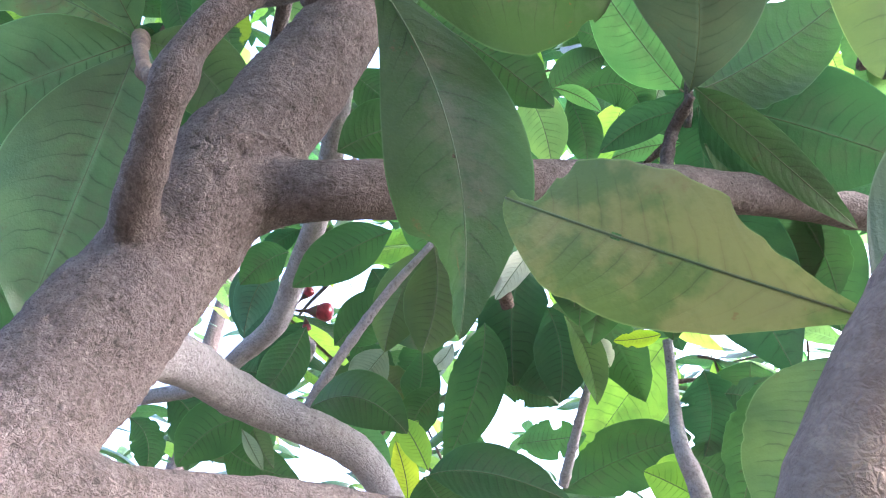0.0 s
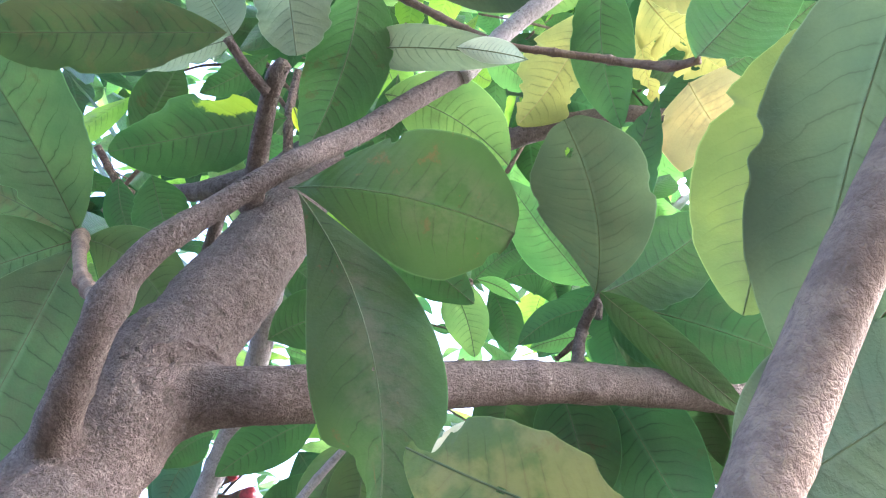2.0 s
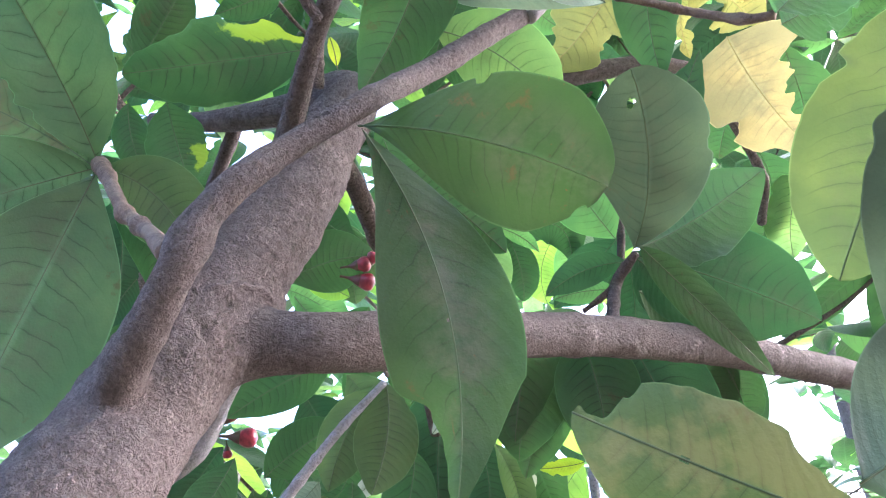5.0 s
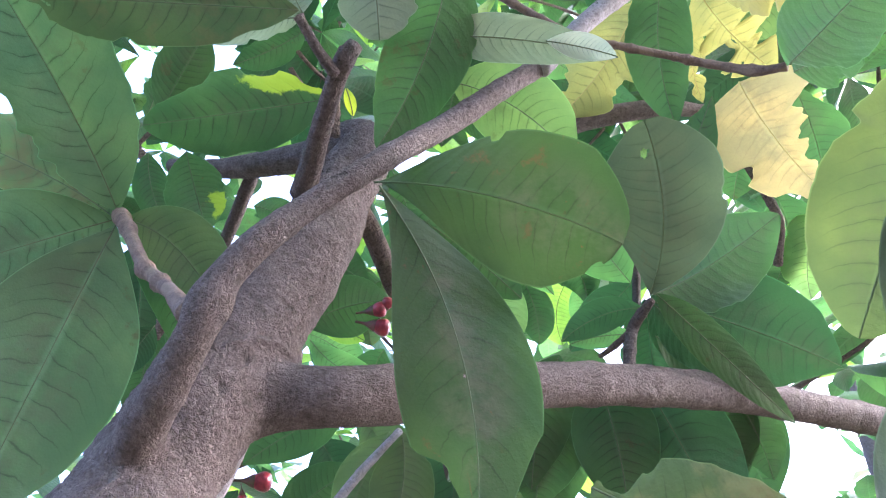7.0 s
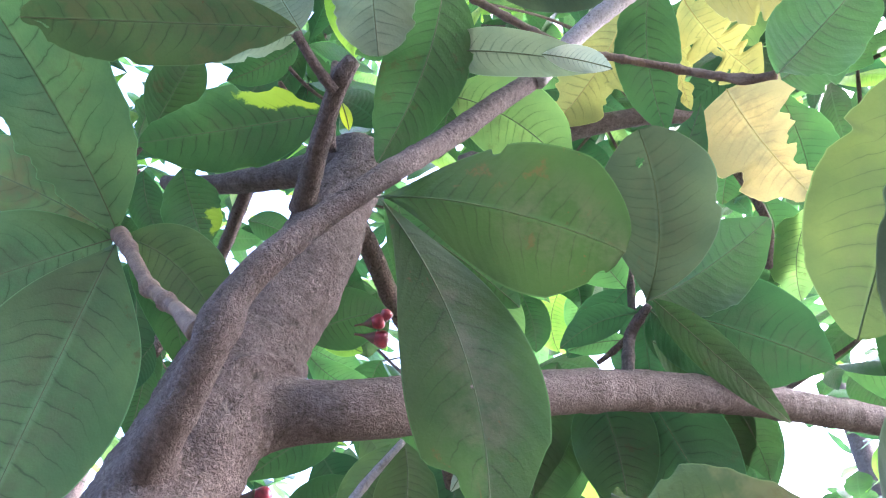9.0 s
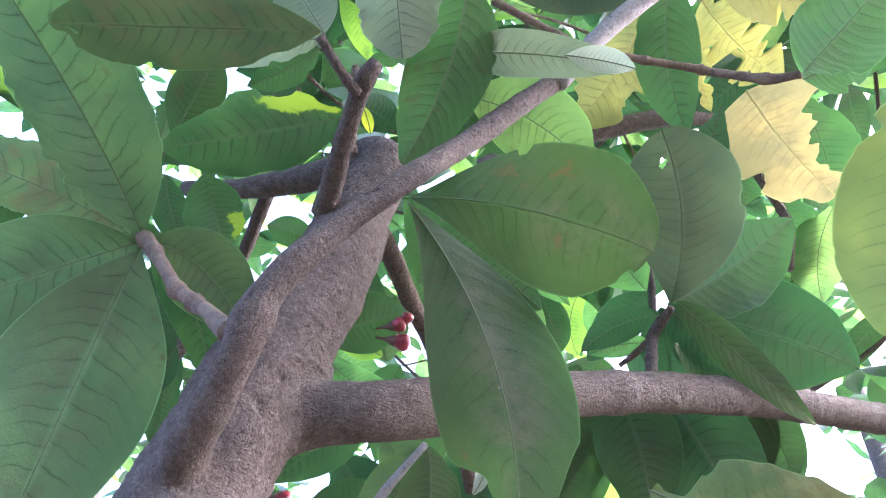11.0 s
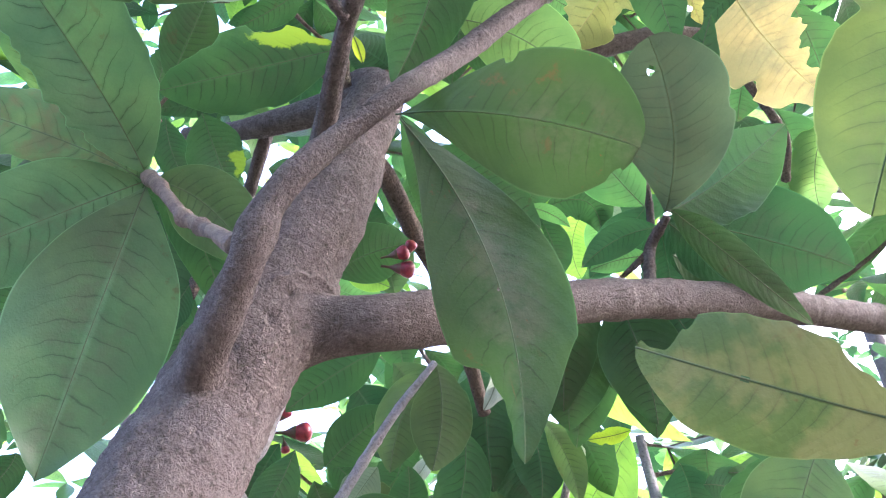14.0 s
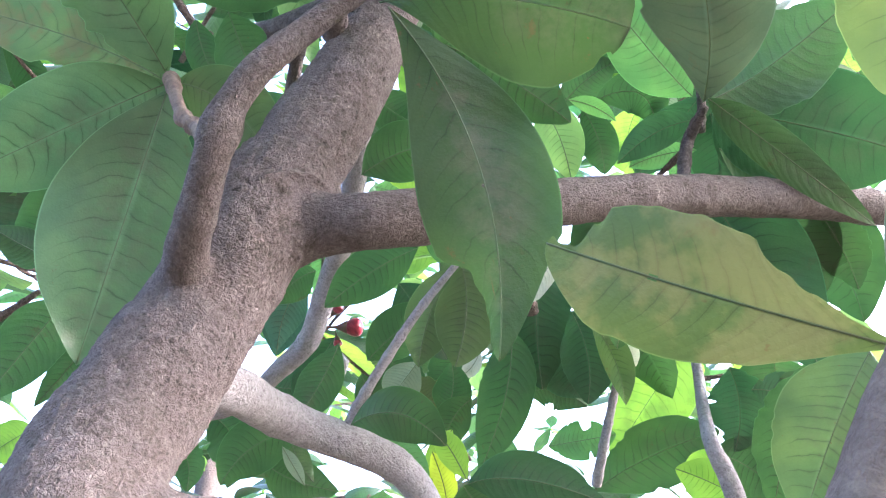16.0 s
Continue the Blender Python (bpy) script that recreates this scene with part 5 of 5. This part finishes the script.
leaf(DARK, (0.260, 0.708, 2.059), (0.310, 0.756, 2.035), (0.365, 0.812, 2.004), (0.75, -0.56, 0.36), 0.080, 0.5, 0.66, 8)
leaf(DARK, (-0.182, 0.966, 1.996), (-0.152, 1.002, 1.956), (-0.119, 1.052, 1.901), (0.87, -0.09, 0.49), 0.091, 0.5, 0.66, 8)
leaf(OLIVE, (-0.125, 0.991, 2.043), (-0.082, 1.032, 1.998), (-0.055, 1.084, 1.939), (0.88, -0.15, 0.46), 0.091, 0.5, 0.66, 8, chew=0.1)
leaf(OLIVE, (-0.194, 0.872, 2.250), (-0.144, 0.906, 2.213), (-0.085, 0.936, 2.179), (0.65, -0.40, 0.64), 0.100, 0.5, 0.66, 8)
leaf(FRESH, (-0.241, 0.983, 2.201), (-0.184, 1.000, 2.182), (-0.127, 1.031, 2.148), (0.52, -0.41, 0.75), 0.066, 0.5, 0.66, 8)
leaf(GREEN, (0.171, 0.896, 1.999), (0.155, 0.933, 1.958), (0.131, 0.986, 1.899), (0.94, 0.02, -0.35), 0.103, 0.5, 0.66, 8)
leaf(BLUE, (-0.422, 1.071, 2.087), (-0.429, 1.104, 2.033), (-0.450, 1.144, 1.965), (0.90, 0.42, 0.04), 0.084, 0.5, 0.66, 8)
leaf(DARK, (-0.325, 1.100, 1.975), (-0.364, 1.125, 1.924), (-0.394, 1.159, 1.863), (0.84, 0.47, -0.27), 0.071, 0.5, 0.66, 8)
leaf(OLIVE, (-0.555, 1.225, 1.902), (-0.516, 1.269, 1.844), (-0.477, 1.307, 1.794), (0.74, 0.16, 0.65), 0.103, 0.5, 0.66, 8)
leaf(GREEN, (-0.251, 1.126, 1.955), (-0.214, 1.151, 1.925), (-0.178, 1.177, 1.895), (0.68, -0.13, 0.72), 0.066, 0.5, 0.66, 8, chew=0.1)
leaf(OLIVE, (-0.202, 1.106, 1.905), (-0.176, 1.134, 1.869), (-0.130, 1.116, 1.910), (-0.00, -0.36, 0.93), 0.054, 0.5, 0.66, 8, chew=0.2)
leaf(DARK, (0.050, 1.148, 2.005), (0.067, 1.191, 1.942), (0.089, 1.225, 1.895), (0.96, -0.10, 0.27), 0.114, 0.5, 0.66, 8, chew=0.1)
leaf(GREEN, (0.001, 1.165, 2.058), (0.029, 1.201, 2.010), (0.046, 1.240, 1.953), (0.94, -0.11, 0.33), 0.109, 0.5, 0.66, 8, chew=0.1)
leaf(GREEN, (0.441, 1.338, 2.005), (0.439, 1.371, 1.952), (0.457, 1.423, 1.876), (0.97, -0.25, -0.04), 0.154, 0.5, 0.66, 8, chew=0.05)

# ---- fruit ----
fruit((-0.090, 0.736, 2.033), (0.98, 0.16, -0.14), 0.0230)
fruit((-0.092, 0.724, 2.046), (0.99, -0.08, 0.13), 0.0201)
fruit((-0.074, 0.723, 2.048), (0.49, -0.58, 0.65), 0.0158)
fruit((-0.293, 1.046, 1.966), (0.98, 0.18, 0.02), 0.0316)
fruit((-0.307, 1.031, 1.985), (0.71, -0.27, 0.65), 0.0186)
fruit((-0.305, 1.053, 1.951), (0.12, 0.55, -0.83), 0.0149)

# ---- the crown behind, its sky openings placed to fit the camera's view ----
VIEWPOINT = Vector((0.03, 0.01, 1.48))
openings = []


def opening(place, radius):
    away = Vector(place) - VIEWPOINT
    openings.append((away.normalized(), radius / away.length))


opening((-0.661, 0.960, 2.920), 0.056)
opening((-0.500, 0.964, 2.922), 0.048)
opening((-0.374, 1.162, 2.711), 0.059)
opening((-0.989, 1.160, 2.686), 0.043)
opening((-1.099, 1.396, 2.424), 0.053)
opening((0.893, 1.601, 2.286), 0.127)
opening((-1.031, 0.990, 2.871), 0.048)
opening((0.780, 1.302, 2.608), 0.029)
opening((0.893, 1.313, 2.602), 0.021)
opening((-0.363, 1.584, 2.250), 0.043)
opening((0.697, 1.253, 2.659), 0.019)
opening((-0.673, 1.492, 2.114), 0.090)
opening((-0.737, 1.516, 2.056), 0.040)
opening((-0.013, 1.719, 1.966), 0.085)
opening((0.064, 1.744, 1.951), 0.067)
opening((-0.023, 1.649, 2.073), 0.037)
opening((-0.791, 1.607, 1.896), 0.035)
opening((-0.476, 1.665, 1.904), 0.037)
opening((0.434, 1.798, 1.985), 0.035)
opening((0.742, 1.810, 2.063), 0.032)
opening((0.766, 1.646, 2.329), 0.067)
opening((-1.189, 1.425, 2.057), 0.060)
opening((-0.344, 1.496, 2.212), 0.027)
opening((-1.147, 1.368, 2.159), 0.033)
opening((0.225, 1.660, 2.136), 0.019)
opening((-0.411, 1.677, 1.906), 0.032)
opening((0.420, 1.710, 2.118), 0.032)
opening((0.200, 0.728, 3.120), 0.060)
opening((-0.614, 0.708, 3.131), 0.067)
opening((-0.987, 0.686, 3.147), 0.053)
opening((0.907, 1.287, 2.615), 0.032)
opening((-0.352, 1.577, 2.275), 0.040)
opening((-0.726, 1.362, 2.513), 0.019)
opening((-0.557, 1.432, 2.247), 0.029)
opening((0.182, 1.634, 2.163), 0.021)
opening((-0.062, 1.463, 2.369), 0.021)


def crown(owner, count, near, far, seed, singles, gap, left=-58, right=58):
    """Leaves in whorls on a broken shell round the viewpoint; the first ones single, the rest joined."""
    rng = random.Random(seed)
    tones = [GREEN] * 12 + [DARK] * 7 + [YOUNG_LIT] * 4 + [FRESH] * 3 + [LIME] * 2
    joined = {}
    stems = ([], [])
    made = 0
    while made < count:
        turn, rise = radians(rng.uniform(left, right)), radians(rng.uniform(2, 88))
        d = rng.uniform(near, far)
        hub = VIEWPOINT + d * Vector((math.sin(turn) * math.cos(rise), math.cos(turn) * math.cos(rise), math.sin(rise)))
        spin = rng.uniform(0, 6.28)
        if d < 3.2:
            back = Vector((rng.uniform(-1, 1), rng.uniform(-1, 1), rng.uniform(-0.8, 0.5))).normalized() * rng.uniform(0.12, 0.34)
            bend = hub + back * 0.5 + Vector((rng.uniform(-0.03, 0.03), 0, rng.uniform(-0.03, 0.03)))
            sv, sf = tube(spline([(*hub, 0.0025), (*bend, 0.0035), (*(hub + back), 0.005)], 0.02), 6, 0, 0.2, made)
            if not any((Vector(p) - VIEWPOINT).normalized().angle(o) < r + 0.01 for p in sv[::6] for o, r in openings):
                stems[1].extend(tuple(i + len(stems[0]) for i in face) for face in sf)
                stems[0].extend(sv)
        for k in range(rng.randint(3, 6)):
            a = spin + k * 2.4
            length = rng.uniform(0.15, 0.27)
            way = Vector((math.cos(a), math.sin(a), rng.uniform(-0.9, 0.25))).normalized()
            tip = hub + way * length
            middle = hub + way * length * 0.5 + Vector((0, 0, rng.uniform(0.0, 0.035)))
            side = way.cross(Vector((rng.uniform(-0.6, 0.6), rng.uniform(-0.9, 0.3), 1))).normalized()
            wide = length * rng.uniform(0.34, 0.46)
            if any((p - VIEWPOINT).normalized().angle(o) < r * gap + 0.15 * wide / d for p in (middle, hub.lerp(tip, 0.85), hub.lerp(tip, 0.15)) for o, r in openings):
                continue
            if min(p.length for p in (hub - VIEWPOINT, tip - VIEWPOINT)) < near - 0.1:
                continue
            tone = rng.choice(tones)
            verts, faces, uvs, line = blade(hub, middle, tip, side, wide, rng.uniform(0.45, 0.6), 0.7, rng.uniform(4, 20), rng.choice((0, 0, 0.15, 0.35)), (), False, 0, rng.random())
            made += 1
            if made <= singles:
                mesh_part("leaf", verts, faces, tone, owner, "", uvs, hub)
            else:
                v, f, u = joined.setdefault(tone.name, ([], [], []))
                f.extend(tuple(i + len(v) for i in face) for face in faces)
                v.extend(verts)
                u.extend(uvs)
    if stems[0]:
        tagged(mesh_part("brushwood", stems[0], stems[1], BARK_YOUNG, owner, "", None, VIEWPOINT), kind="stuff")
    for name, (v, f, u) in joined.items():
        ob = mesh_part("foliage", v, f, bpy.data.materials[name], owner, "", u, VIEWPOINT)
        tagged(ob, kind="stuff")


crown(tree, 1000, 1.32, 2.4, 21, 160, 1.0)
crown(tree, 3000, 2.3, 4.2, 8, 0, 0.85)


# ---- the next trees: two close the view, one unseen cuts light from behind ----
def next_tree(foot, height, label):
    ob = tagged(new("background_tree"), label, "tree", "trees behind")
    ob.location = foot
    x, y, z = foot
    rows = [(x, y, z - 0.05, 0.12), (x + 0.04, y, height * 0.3, 0.10), (x - 0.02, y + 0.05, height * 0.7, 0.08), (x + 0.05, y, height, 0.05)]
    verts, faces = tube(spline(rows, 0.05), 16, 1.0, 0.02, 3)
    mesh_part("trunk", verts, faces, BARK, ob)
    return ob


crown(next_tree((-2.6, 4.9, 0.0), 4.4, "leafy tree standing behind in full leaf"), 2200, 3.8, 8.0, 11, 0, 0.4, -58, 0)
crown(next_tree((3.0, 4.6, 0.0), 4.6, "leafy tree standing behind in full leaf"), 2200, 3.8, 8.0, 12, 0, 0.4, 0, 58)
# Unseen crown added behind the camera to block frontal light, open at right.
crown(next_tree((-0.8, -3.4, 0.0), 4.2, "unseen leafy tree added to block light from behind the camera"), 8200, 1.9, 5.5, 31, 0, 0.0, 66, 270)
